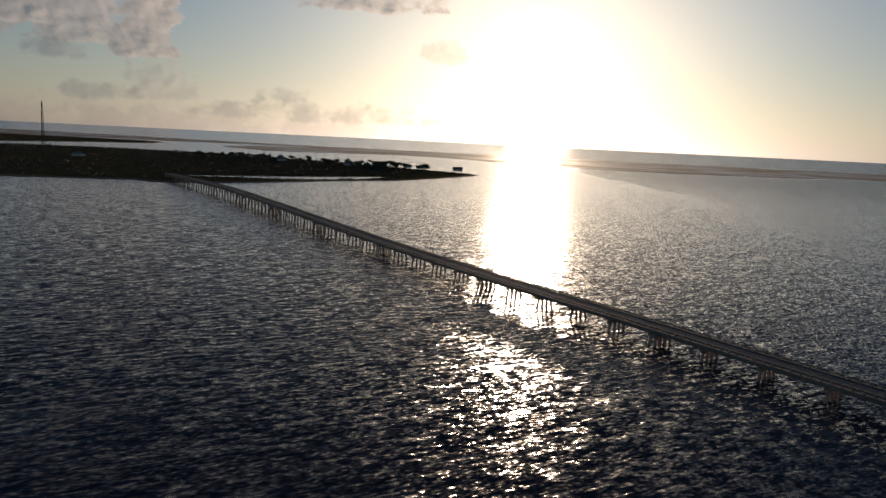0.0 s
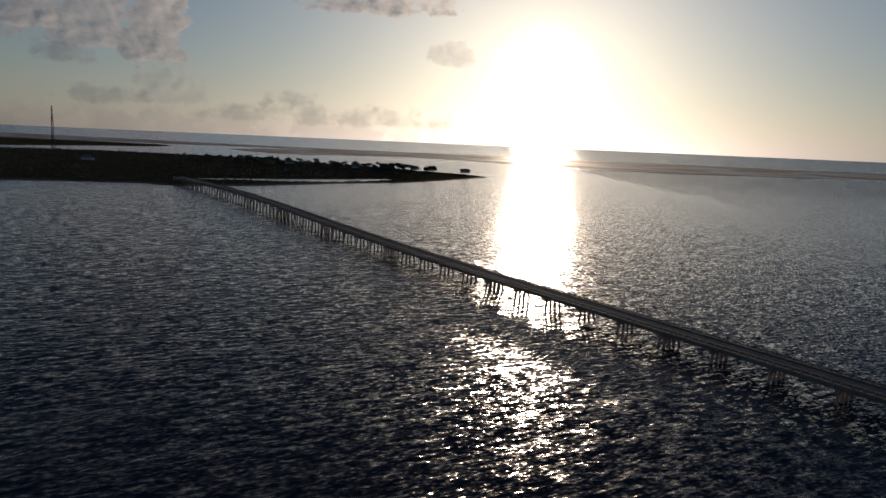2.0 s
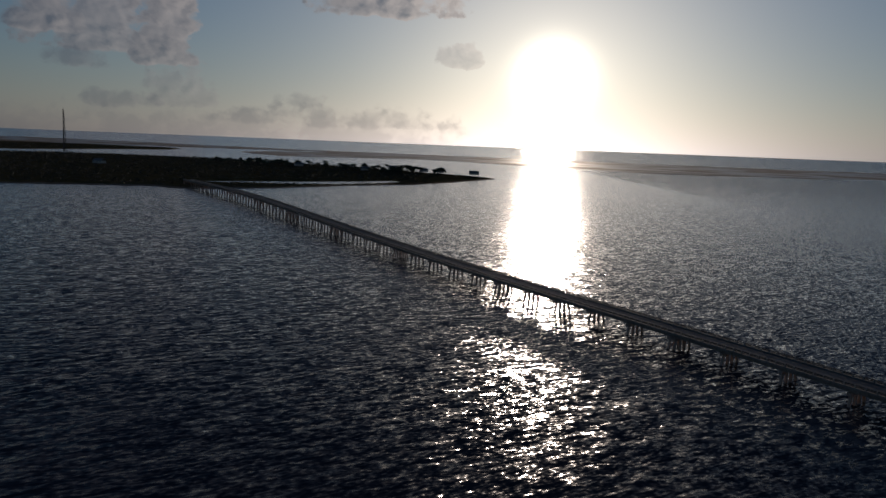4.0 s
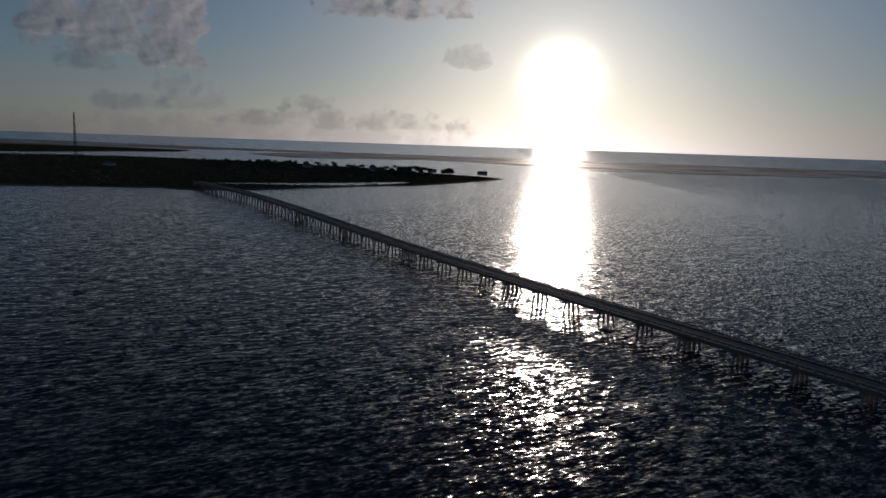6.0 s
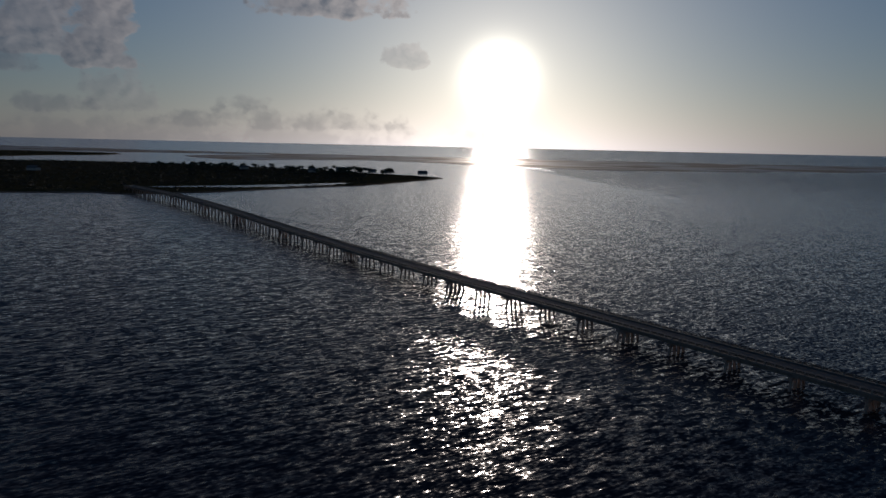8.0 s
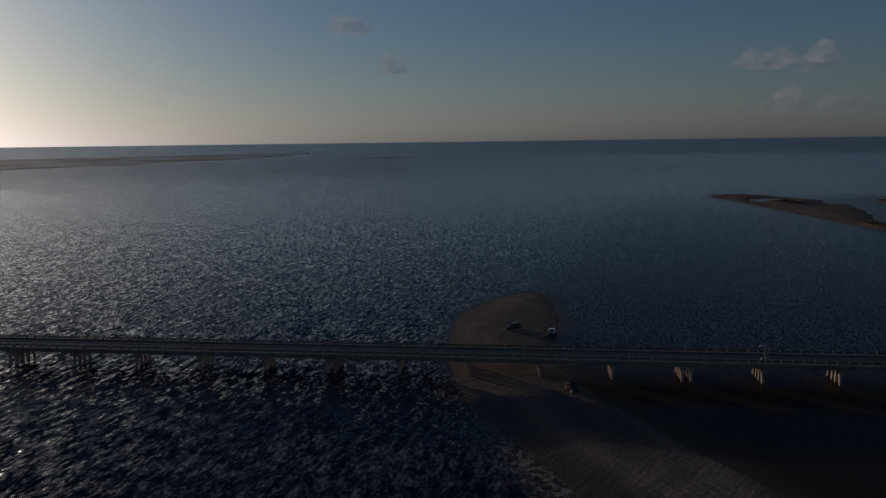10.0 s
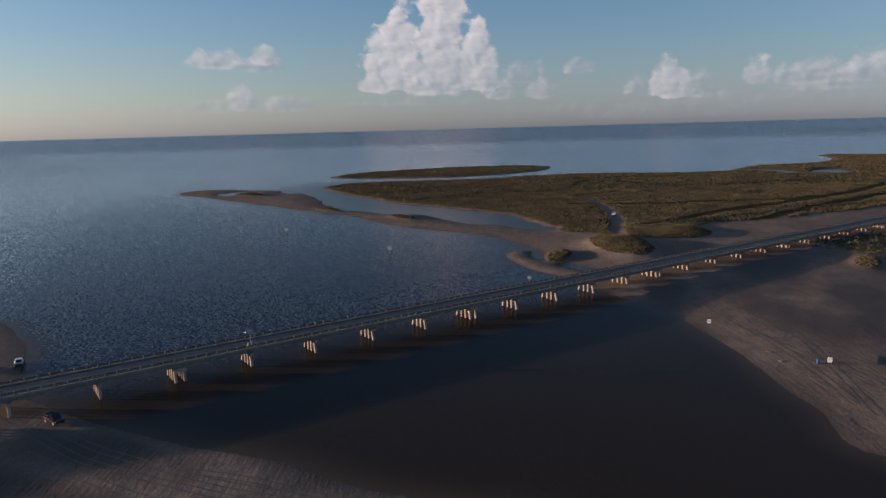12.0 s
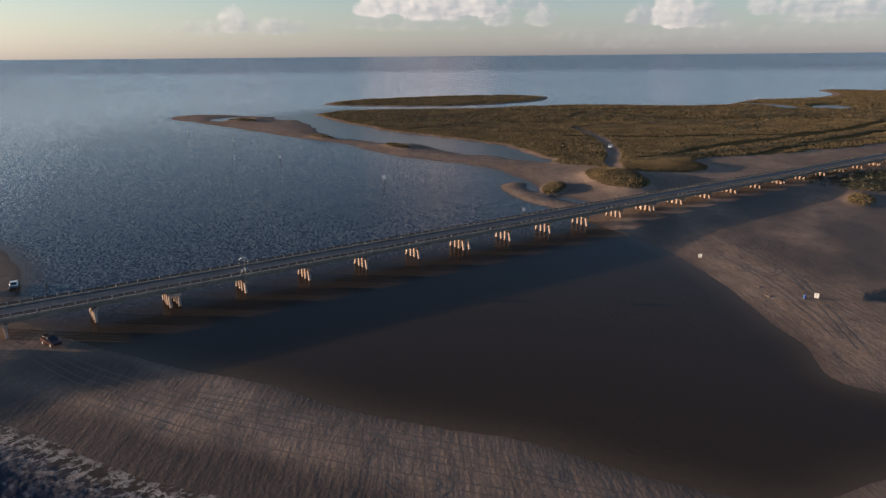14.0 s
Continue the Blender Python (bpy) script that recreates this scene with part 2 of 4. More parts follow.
def make_sea():
    n = Nodes("sea_water")
    chop, shoal, foam = n.attr("chop"), n.attr("shoal"), n.attr("foam")
    spot = n.add("ShaderNodeNewGeometry").outputs["Position"]
    crest, wind = (0.88, 0.47, 0.0), (-0.47, 0.88, 0.0)      # crests lie along the first, the wind blows along the second

    def along(way):
        node = n.add("ShaderNodeVectorMath", i0=spot, i1=way)
        node.operation = "DOT_PRODUCT"
        return node.outputs["Value"]
    u, v = along(crest), along(wind)

    def waves(long, short, z, detail, rough=0.5):
        at = n.add("ShaderNodeCombineXYZ", X=n.math("DIVIDE", u, long), Y=n.math("DIVIDE", v, short), Z=z)
        return n.math("SUBTRACT", n.noise(at.outputs[0], 1.0, detail, rough), 0.5)
    gusts = n.add("ShaderNodeMapRange", Value=waves(55.0, 38.0, 5.0, 3), i1=-0.15, i2=0.15, i3=0.85, i4=1.15).outputs[0]
    big = n.math("MULTIPLY", n.math("POWER", chop, 1.7), gusts)
    small = n.math("MULTIPLY", n.ramp(chop, (0.1, 0.12), (0.4, 0.55), (0.75, 1.0)), gusts)
    slope_v, slope_u = 0.0, 0.0
    for long, short, z, detail, much, by in ((18.0, 7.0, 1.0, 1, 0.22, big), (5.0, 1.7, 2.0, 2, 0.82, big), (1.5, 0.65, 3.0, 2, 0.8, small)):
        slope_v = n.math("ADD", slope_v, n.math("MULTIPLY", n.math("MULTIPLY", waves(long, short, z, detail), much), by))
        slope_u = n.math("ADD", slope_u, n.math("MULTIPLY", n.math("MULTIPLY", waves(long * 0.7, short * 1.1, z + 20.0, detail), much * 1.15), by))
    # the surface leans by both slopes
    sx = n.math("ADD", n.math("MULTIPLY", slope_u, crest[0]), n.math("MULTIPLY", slope_v, wind[0]))
    sy = n.math("ADD", n.math("MULTIPLY", slope_u, crest[1]), n.math("MULTIPLY", slope_v, wind[1]))
    lean = n.add("ShaderNodeVectorMath", i0=n.add("ShaderNodeCombineXYZ", X=sx, Y=sy, Z=1.0))
    lean.operation = "NORMALIZE"
    tilt = lean.outputs[0]
    patch = n.noise(n.where(0.4, 1, 1, 15.0), 0.01, 3, 0.5)
    deep = n.mix(n.ramp(patch, (0.35, 0.0), (0.7, 1.0)), (0.025, 0.025, 0.033), (0.032, 0.032, 0.041))
    deep = n.mix(n.ramp(chop, (0.08, 0.0), (0.3, 1.0)), (0.037, 0.027, 0.018), deep)
    c = n.mix(shoal, deep, (0.075, 0.055, 0.038))
    froth = n.ramp(n.noise(n.where(1, 1, 1, 30.0), 0.6, 9, 0.72), (0.5, 0.0), (0.58, 1.0))
    lace = n.math("ABSOLUTE", n.math("SUBTRACT", n.noise(n.where(1, 1, 1, 30.0), 0.16, 6, 0.6), 0.5))
    froth = n.math("MAXIMUM", n.math("MULTIPLY", froth, 0.75), n.ramp(lace, (0.004, 1.0), (0.014, 0.0)))
    white = n.math("MULTIPLY", froth, foam, True)
    caps = n.math("MULTIPLY", n.ramp(waves(3.2, 1.1, 9.0, 3, 0.6), (0.24, 0.0), (0.27, 1.0)), n.ramp(chop, (0.8, 0.0), (0.95, 0.6)))
    white = n.math("MAXIMUM", white, caps)
    c = n.mix(white, c, (0.40, 0.34, 0.29))
    rough = n.math("ADD", 0.2, n.math("MULTIPLY", white, 0.5))
    body = n.add("ShaderNodeBsdfDiffuse", Color=c, Normal=tilt)
    gloss = n.add("ShaderNodeBsdfGlossy", Color=(0.95, 0.96, 1.0, 1), Roughness=rough, Normal=tilt)
    mirror = n.math("POWER", n.add("ShaderNodeFresnel", IOR=1.333, Normal=tilt).outputs[0], 1.52)
    share = n.math("MULTIPLY", n.math("MULTIPLY", mirror, n.ramp(chop, (0.12, 0.6), (0.4, 1.0))), n.math("SUBTRACT", 1.0, n.math("MULTIPLY", white, 0.75)))
    both = n.add("ShaderNodeMixShader", Fac=share, i1=body, i2=gloss)
    n.tree.links.new(both.outputs[0], n.out.inputs["Surface"])
    return n.mat


def make_ground():
    n = Nodes("sand_and_marsh")
    p = n.where()
    veg, wet = n.attr("veg"), n.attr("wet")
    big, mid, fine = n.noise(p, 0.02, 4), n.noise(p, 0.16, 4, 0.6), n.noise(p, 1.6, 4, 0.6)
    sand = n.mix(n.ramp(big, (0.35, 0.0), (0.7, 1.0)), (0.275, 0.2, 0.152), (0.2, 0.144, 0.11))
    sand = n.mix(n.ramp(mid, (0.4, 0.0), (0.72, 0.65)), sand, (0.15, 0.113, 0.088))
    sand = n.mix(n.ramp(n.noise(p, 0.55, 5, 0.7), (0.5, 0.0), (0.68, 0.6)), sand, (0.13, 0.097, 0.076))
    # wet sand tone; on the right bank it also paints the dark shade band
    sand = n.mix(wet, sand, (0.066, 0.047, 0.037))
    green = n.mix(n.ramp(n.noise(p, 0.05, 5, 0.65), (0.35, 0.0), (0.62, 1.0)), (0.095, 0.078, 0.032), (0.165, 0.112, 0.056))
    green = n.mix(n.ramp(n.noise(n.where(0.35, 1.0, 1.0, -40.0), 0.07, 4, 0.6), (0.5, 0.0), (0.62, 0.85)), green, (0.04, 0.04, 0.016))
    edge = n.math("ADD", veg, n.math("MULTIPLY", n.math("SUBTRACT", mid, 0.5), 0.7))
    c = n.mix(n.ramp(edge, (0.42, 0.0), (0.56, 1.0)), sand, green)
    c = n.mix(n.math("MULTIPLY", n.attr("scrub"), n.ramp(mid, (0.3, 0.75), (0.7, 1.0))), c, (0.04, 0.038, 0.022))
    tread = n.noise(n.where(0.25, 1.6, 1.0, -28.0), 0.9, 4, 0.6)
    combed = n.math("MULTIPLY", n.math("MULTIPLY", n.ramp(tread, (0.45, 0.0), (0.62, 0.5)), n.ramp(big, (0.4, 0.1), (0.6, 1.0))), n.math("SUBTRACT", 1.0, veg, True))
    c = n.mix(combed, c, (0.105, 0.078, 0.06))
    rut = n.noise(n.where(0.12, 1.1, 1.0, 0.0), 1.0, 3, 0.55)
    c = n.mix(n.math("MULTIPLY", n.ramp(rut, (0.5, 0.0), (0.62, 0.28)), n.math("SUBTRACT", 1.0, veg, True)), c, (0.12, 0.09, 0.07))
    bump = n.math("ADD", n.math("MULTIPLY", fine, 0.6), n.math("ADD", n.math("MULTIPLY", tread, 0.35), n.math("MULTIPLY", rut, 0.5)))
    rough = n.math("SUBTRACT", 0.95, n.math("MULTIPLY", wet, 0.3))
    # gloss of the far flats, laid on to lift them as haze would
    mud_haze = n.attr("mud_haze")
    rough = n.mix(mud_haze, rough, (0.42, 0.42, 0.42))
    sheen = n.math("MAXIMUM", n.math("MULTIPLY", wet, 0.12), n.math("MULTIPLY", mud_haze, 0.5))
    return n.finish(c, rough, bump, 0.5, 0.28, Specular_IOR_Level=sheen)


CONCRETE = make_concrete("bridge_concrete", (0.27, 0.235, 0.2), (0.18, 0.155, 0.13))
PILE = make_concrete("pile_concrete", (0.43, 0.315, 0.25), (0.29, 0.205, 0.16))
# rail's shaded side is put into its near-black tone; sunlit posts get a paler one
RAIL = make_concrete("weathered_shaded_rail", (0.075, 0.066, 0.058), (0.045, 0.04, 0.035))
POST = make_concrete("weathered_sunlit_post", (0.3, 0.265, 0.23), (0.2, 0.175, 0.15))
DECK = make_concrete("worn_deck_surface", (0.15, 0.122, 0.102), (0.10, 0.082, 0.07))
SEA, GROUND = make_sea(), make_ground()
WHITE = make_paint("white_paint", (0.8, 0.79, 0.76))
BLACK = make_paint("black_lacquer", (0.015, 0.015, 0.017), 0.25)
DARK_RED = make_paint("dark_red_lacquer", (0.05, 0.012, 0.012), 0.25)
RUBBER = make_paint("black_rubber", (0.02, 0.02, 0.02), 0.8)
BLUE = make_paint("blue_plastic", (0.03, 0.09, 0.25), 0.4)
MAST_STEEL = make_paint("dark_mast_steel", (0.06, 0.055, 0.055), 0.6, 0.4)
STEEL = make_paint("galvanised_steel", (0.35, 0.35, 0.35), 0.45, 0.8)
TIMBER = make_paint("weathered_timber", (0.16, 0.12, 0.09), 0.85)
GLASS = make_paint("tinted_window_glass", (0.02, 0.022, 0.025), 0.06)
INK = make_paint("dark_sign_lettering", (0.05, 0.04, 0.04), 0.6)
HOUSE = make_paint("pale_house_siding", (0.5, 0.46, 0.4), 0.7)
ROOFING = make_paint("grey_roof_shingle", (0.13, 0.12, 0.115), 0.85)


# ---- the plan of the land: shorelines in metres from the point below the camera's hover ----
def outline(points, rounds=2):
    """A closed shoreline through corner points, its corners cut round."""
    p = np.array(points, float)
    for _ in range(rounds):
        q = np.roll(p, -1, axis=0)
        p = np.stack([0.75 * p + 0.25 * q, 0.25 * p + 0.75 * q], 1).reshape(-1, 2)
    return p


def inside(x, y, poly, reach=130.0):
    """Metres to the shoreline, positive on the land."""
    d = np.full(x.shape, -reach)
    lo, hi = poly.min(0) - reach, poly.max(0) + reach
    near = (x > lo[0]) & (x < hi[0]) & (y > lo[1]) & (y < hi[1])
    px, py = x[near], y[near]
    best, odd = np.full(px.shape, 1e9), np.zeros(px.shape, bool)
    for (ax, ay), (bx, by) in zip(poly, np.roll(poly, -1, axis=0)):
        ex, ey = bx - ax, by - ay
        t = np.clip(((px - ax) * ex + (py - ay) * ey) / (ex * ex + ey * ey + 1e-9), 0, 1)
        best = np.minimum(best, (px - ax - t * ex) ** 2 + (py - ay - t * ey) ** 2)
        if ay != by:
            odd ^= ((ay > py) != (by > py)) & (px < ex * (py - ay) / ey + ax)
    d[near] = np.where(odd, 1, -1) * np.sqrt(best)
    return d


SPIT = outline([(144, 120), (159, 130), (176, 134), (196, 135), (204, 130), (190, 118), (173, 103), (157, 97), (143, 92),
                (132, 79), (126, 69), (119, 57), (112, 42), (107, 30), (103, 23), (96, 12), (91, -2), (86, -14), (79, -25),
                (73, -36), (71, -46), (78, -60), (78, -80), (64, -70), (60, -30), (66, 0), (72, 11), (77, 23), (80, 34),
                (84, 44), (90, 54), (96, 65), (104, 80), (112, 91), (122, 101), (135, 112)])
BANK = outline([(228, -49), (217, -52), (200, -61), (184, -66), (169, -68), (155, -69), (142, -69), (130, -69), (120, -70),
                (113, -68), (106, -66), (101, -71), (98, -82), (88, -160), (60, -420), (-60, -1200), (500, -1800), (1500, -1500),
                (1250, -900), (929, -620), (640, -330), (480, -150), (356, -64), (352, -50), (356, -26), (336, -31),
                (314, -38), (300, -43), (284, -45), (272, -48), (263, -53), (253, -60), (240, -66)])
BAR = outline([(236, -56), (247, -40), (265, -32), (285, -29), (293, -31), (297, -36), (294, -40), (285, -37), (273, -40), (259, -47),
               (250, -53), (240, -66)])
OUTER_SPIT = outline([(300, -47), (321, -35), (346, -23), (367, 4), (388, 20), (418, 38), (447, 58), (465, 78), (493, 101), (526, 128), (562, 160),
                      (598, 194), (632, 226), (668, 240), (692, 222), (686, 196), (662, 158), (642, 122), (565, 94), (521, 81), (474, 66), (466, 50), (444, 30),
                      (444, 9), (415, -3), (386, -17), (380, -34), (366, -40), (358, -59), (345, -62)])
STRIP = outline([(831, -358), (775, -350), (724, -356), (716, -372), (722, -395), (690, -420), (660, -400), (640, -440), (760, -560),
                 (930, -700), (1002, -650), (1065, -600), (1045, -560), (975, -545), (889, -500), (846, -430), (842, -398)])
INLETS = [outline([(735, -352), (760, -330), (790, -345), (770, -358), (735, -372), (690, -362), (684, -340)]),
          outline([(683, -368), (674, -393), (712, -423), (739, -420), (735, -395), (705, -380)]),
          outline([(633, 196), (613, 188), (611, 168), (643, 163), (655, 178)]), outline([(628, 140), (612, 116), (640, 122), (652, 136)])]
SCRUB_LINES = [  # darker ditches and thickets across the marsh
    [(460, -89), (450, -130), (453, -181), (450, -230), (480, -281), (538, -346), (640, -450)],
    [(349, -96), (368, -128), (396, -159), (421, -194), (454, -246), (490, -300)],
    [(353, -155), (364, -173), (408, -220), (418, -236), (470, -300)], [(607, -121), (661, -142), (643, -166), (603, -178), (580, -210), (580, -253), (600, -330)],
    [(690, -60), (680, -120), (690, -190), (680, -260)], [(520, 10), (560, -40), (560, -100)]]
PATHS = [[(558, -155), (564, -169), (526, -175), (525, -194)], [(337, -138), (345, -149), (330, -150), (314, -132)]]
MARSH = outline([(352, -66), (375, -61), (421, -47), (444, -35), (465, -14), (515, 26), (580, 66), (664, 101), (682, 103),
                 (721, 81), (730, 35), (723, -58), (748, -84), (771, -148), (758, -207), (737, -261), (740, -304),
                 (823, -371), (834, -430), (800, -450), (929, -606), (900, -900), (400, -420), (340, -150)])
ISLAND = outline([(824, 128), (900, 101), (939, 45), (976, -31), (985, -110), (950, -152), (893, -154), (834, -120),
                  (776, -56), (773, 37), (795, 102)])
WEST = outline([(-1500, 430), (-700, 580), (-520, 645), (-464, 662), (-409, 668), (-363, 688), (-310, 700), (-282, 690), (-258, 692), (-236, 712),
                (-208, 727), (-187, 752), (-172, 785), (-132, 834), (-96, 868), (-29, 951), (20, 1078), (62, 1178), (35, 1223), (-4, 1264),
                (-60, 1300), (-150, 1420), (-300, 1500), (-450, 1600), (-595, 1656), (-887, 1690), (-1100, 1500),
                (-1800, 1250)])
WEST_POND = outline([(-296, 786), (-240, 802), (-186, 824), (-108, 900), (-80, 960), (-92, 990), (-160, 916), (-236, 862), (-305, 820)])
FAR_BAR = outline([(-900, 2750), (-560, 2080), (-300, 2330), (-116, 2414), (121, 2198), (274, 1917), (537, 1816), (918, 1933),
                   (1354, 2146), (2100, 2600), (2350, 2820), (1500, 3000), (516, 3250), (-100, 3200), (-500, 3150)])
FAR_WEST = outline([(-1134, 1720), (-1122, 2140), (-1000, 2500), (-1150, 2800), (-1900, 2700), (-2600, 2300), (-2600, 1500),
                    (-1700, 1500)])
FAR_STRIP = outline([(-2500, 2300), (-1600, 2760), (-700, 3060), (0, 3200), (300, 3300), (-300, 3290), (-900, 3330), (-1500, 3420), (-2300, 3300), (-3000, 2700)])
ISLET = outline([(1604, 1790), (1700, 1735), (1829, 1637), (1850, 1660), (1740, 1770), (1640, 1820)])
GRASS = outline([(382, -54), (369, -58), (347, -54), (335, -62), (327, -76), (309, -88), (302, -101), (306, -118), (322, -129), (342, -130), (354, -142),
                 (362, -168), (374, -205), (403, -268),
                 (640, -640), (1000, -1000), (1100, -700), (900, -560), (800, -300), (790, -150), (740, 50), (690, 110),
                 (560, 55), (444, -40)])
TRACKWAY = [(318, -84), (334, -87), (342, -88), (372, -97), (409, -104), (440, -107), (472, -108), (513, -103), (540, -140)]
POOL = (142.0, -108.0)
SPIT_AXIS = outline([(0, -2000), (40, -70), (66, -25), (82, 3), (95, 32), (110, 70), (150, 122), (230, 185), (700, 570), (3000, 2400), (3000, -2000)])
DUNES = [  # x, y, half length, half width, turn, height
    (292, -78, 27, 13, 0, 2.6), (325, -107, 22, 18, -60, 1.6), (278, -49, 11, 5.0, -20, 1.3), (280, -182, 34, 16, -48, 1.6), (243, -152, 13, 5, -30, 0.9),
    (420, 20, 12, 4, 35, 0.9), (476, 72, 14, 4, 40, 1.1), (610, 160, 20, 6, 50, 1.2), (392, -26, 10, 4, 30, 0.6)]


DAMP_AND_SHADE = [  # wet hollows; right bank rows also put its shade band into the sand: x, y, half length, half width, turn, wetness
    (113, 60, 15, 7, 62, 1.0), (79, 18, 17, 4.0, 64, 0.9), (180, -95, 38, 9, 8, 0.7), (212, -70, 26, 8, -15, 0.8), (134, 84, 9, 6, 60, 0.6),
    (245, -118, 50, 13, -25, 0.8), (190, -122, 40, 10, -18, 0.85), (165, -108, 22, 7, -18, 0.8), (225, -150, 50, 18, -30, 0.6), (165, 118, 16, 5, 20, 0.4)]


# wetness of the hollows, plus the right bank's shade as darker sand
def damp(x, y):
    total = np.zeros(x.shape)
    for cx, cy, a, b, turn, much in DAMP_AND_SHADE:
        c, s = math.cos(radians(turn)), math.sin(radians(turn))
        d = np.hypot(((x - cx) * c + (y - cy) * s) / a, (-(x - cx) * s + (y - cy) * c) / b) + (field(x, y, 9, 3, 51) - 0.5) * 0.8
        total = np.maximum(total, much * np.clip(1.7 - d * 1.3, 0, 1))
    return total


def rim(r):
    """The far water meets the eye's level at the edge of the sheet, for the miles beyond it."""
    return EYE_Z * np.clip((r - 2500.0) / 2450.0, 0, None) ** 2.2


def off_line(x, y, line):
    """Metres to the nearest point of an open line."""
    way = np.full(x.shape, 1e9)
    for (ax, ay), (bx, by) in zip(line, line[1:]):
        f = np.clip(((x - ax) * (bx - ax) + (y - ay) * (by - ay)) / ((bx - ax) ** 2 + (by - ay) ** 2), 0, 1)
        way = np.minimum(way, np.hypot(x - ax - f * (bx - ax), y - ay - f * (by - ay)))
    return way


def land(x, y):
    """Height of the ground, and how far it is grown over, 0 to 1."""
    rag = (field(x, y, 26, 4, 3) - 0.5)
    broad = (field(x, y, 160, 3, 8) - 0.5)
    z = np.full(x.shape, -3.5)
    veg = np.zeros(x.shape)

    def raise_land(d, slope, top):
        return np.where(d > 0, top * (1 - np.exp(-np.maximum(d, 0) * slope / top)), np.maximum(d * slope * 2.2, -3.5))

    for poly, ragged, out, slope, top in ((SPIT, 4, 1.0, 0.055, 0.95), (BANK, 3, 1.0, 0.07, 1.25), (BAR, 1.0, 1.0, 0.2, 0.7), (OUTER_SPIT, 9, 0.0, 0.07, 1.0)):
        z = np.maximum(z, raise_land(inside(x, y, poly) + rag * ragged + out, slope, top))
    for poly, ragged, wide, slope, top in ((MARSH, 12, 0, 0.10, 1.1), (STRIP, 12, 0, 0.08, 0.9), (ISLAND, 14, 0, 0.09, 0.9), (WEST, 18, 0, 0.10, 1.6),
                                           (FAR_BAR, 30, 90, 0.05, 1.5), (FAR_WEST, 30, 80, 0.05, 1.5), (ISLET, 14, 0, 0.05, 0.8), (FAR_STRIP, 30, 40, 0.05, 1.2)):
        d = inside(x, y, poly) + rag * ragged + broad * wide + (3.0 if poly is MARSH else 0.0)
        z = np.maximum(z, raise_land(d, slope, top))
        veg = np.maximum(veg, np.clip(d / (6.0 if poly is MARSH else 14.0) - 0.15, 0, 1) * (0.45 if poly is FAR_BAR or poly is FAR_STRIP else 1.0))
    g = inside(x, y, GRASS) + rag * 14
    bank = inside(x, y, BANK)
    veg = np.where(bank > 0, np.clip(g / 8.0, 0, 1), veg)
    way = np.minimum(off_line(x, y, TRACKWAY), np.minimum(off_line(x, y, PATHS[0]), off_line(x, y, PATHS[1])))  # sandy tracks through the grass
    veg = veg * np.clip((way - 2.2 + rag * 3) / 2.0, 0, 1)
    for pond in [WEST_POND] + INLETS:
        hold = inside(x, y, pond, 40.0) + rag * 6
        z = np.where(hold > -8, np.minimum(z, -hold * 0.06), z)
    ring = np.hypot((x - POOL[0]) / 3.0, (y - POOL[1]) / 9.0) + rag * 0.8
    z = np.where(ring < 1.6, np.minimum(z, (ring - 1.0) * 0.22), z)
    for cx, cy, a, b, turn, high in DUNES:
        c, s = math.cos(radians(turn)), math.sin(radians(turn))
        lx, ly = ((x - cx) * c + (y - cy) * s) / a, (-(x - cx) * s + (y - cy) * c) / b
        hump = np.exp(-(lx ** 2 + ly ** 2) ** 1.4)
        z = z + high * hump * (0.75 + 0.5 * (field(x, y, 9, 3, 21)))
        veg = np.maximum(veg, np.clip(hump * 2.2 - 0.5 + rag, 0, 1))
    z = z + np.where(z > 0.25, (field(x, y, 14, 3, 5) - 0.5) * 0.35 + (field(x, y, 3.5, 2, 6) - 0.5) * 0.12, 0)
    z = z + veg * np.where(z > 0.2, 0.35 + 0.5 * (field(x, y, 30, 3, 12) - 0.3), 0)
    return z, veg


def sheet(name, material, steps, fine, far, rows_ratio):
    """A round sheet out to the horizon, finer on the side of the pass. Returns the object and the plan of its points."""
    az = np.radians(np.concatenate([np.arange(-140, 48, fine), np.arange(48, 220, far)]))
    rad = [8.0]
    while rad[-1] < 4950:
        rad.append(rad[-1] * rows_ratio + 0.05)
    rad = np.array(rad) * 4950 / rad[-1]
    R, A = np.meshgrid(rad, az, indexing="ij")
    x, y = (-np.sin(A) * R).ravel(), (np.cos(A) * R).ravel()
    nr, na = R.shape
    i, j = np.meshgrid(np.arange(nr - 1), np.arange(na), indexing="ij")
    k = (j + 1) % na
    quads = np.stack([i * na + j, i * na + k, (i + 1) * na + k, (i + 1) * na + j], -1).reshape(-1, 4)
    quads = quads[:, ::-1]
    cap = np.arange(na)
    z, layers = steps(x, y, R.ravel())
    me = bpy.data.meshes.new(name)
    nq = len(quads)
    me.vertices.add(len(x))
    me.vertices.foreach_set("co", np.stack([x, y, z], 1).ravel())
    me.loops.add(nq * 4 + na)
    me.loops.foreach_set("vertex_index", np.concatenate([quads.ravel(), cap]).astype(np.int32))
    me.polygons.add(nq + 1)
    me.polygons.foreach_set("loop_start", np.arange(nq + 1, dtype=np.int32) * 4)
    me.update(calc_edges=True)
    me.validate()
    me.polygons.foreach_set("use_smooth", [True] * len(me.polygons))
    for key, values in layers.items():
        me.attributes.new(key, "FLOAT", "POINT").data.foreach_set("value", values.astype(np.float32))
    me.materials.append(material)
    return new(name, me)


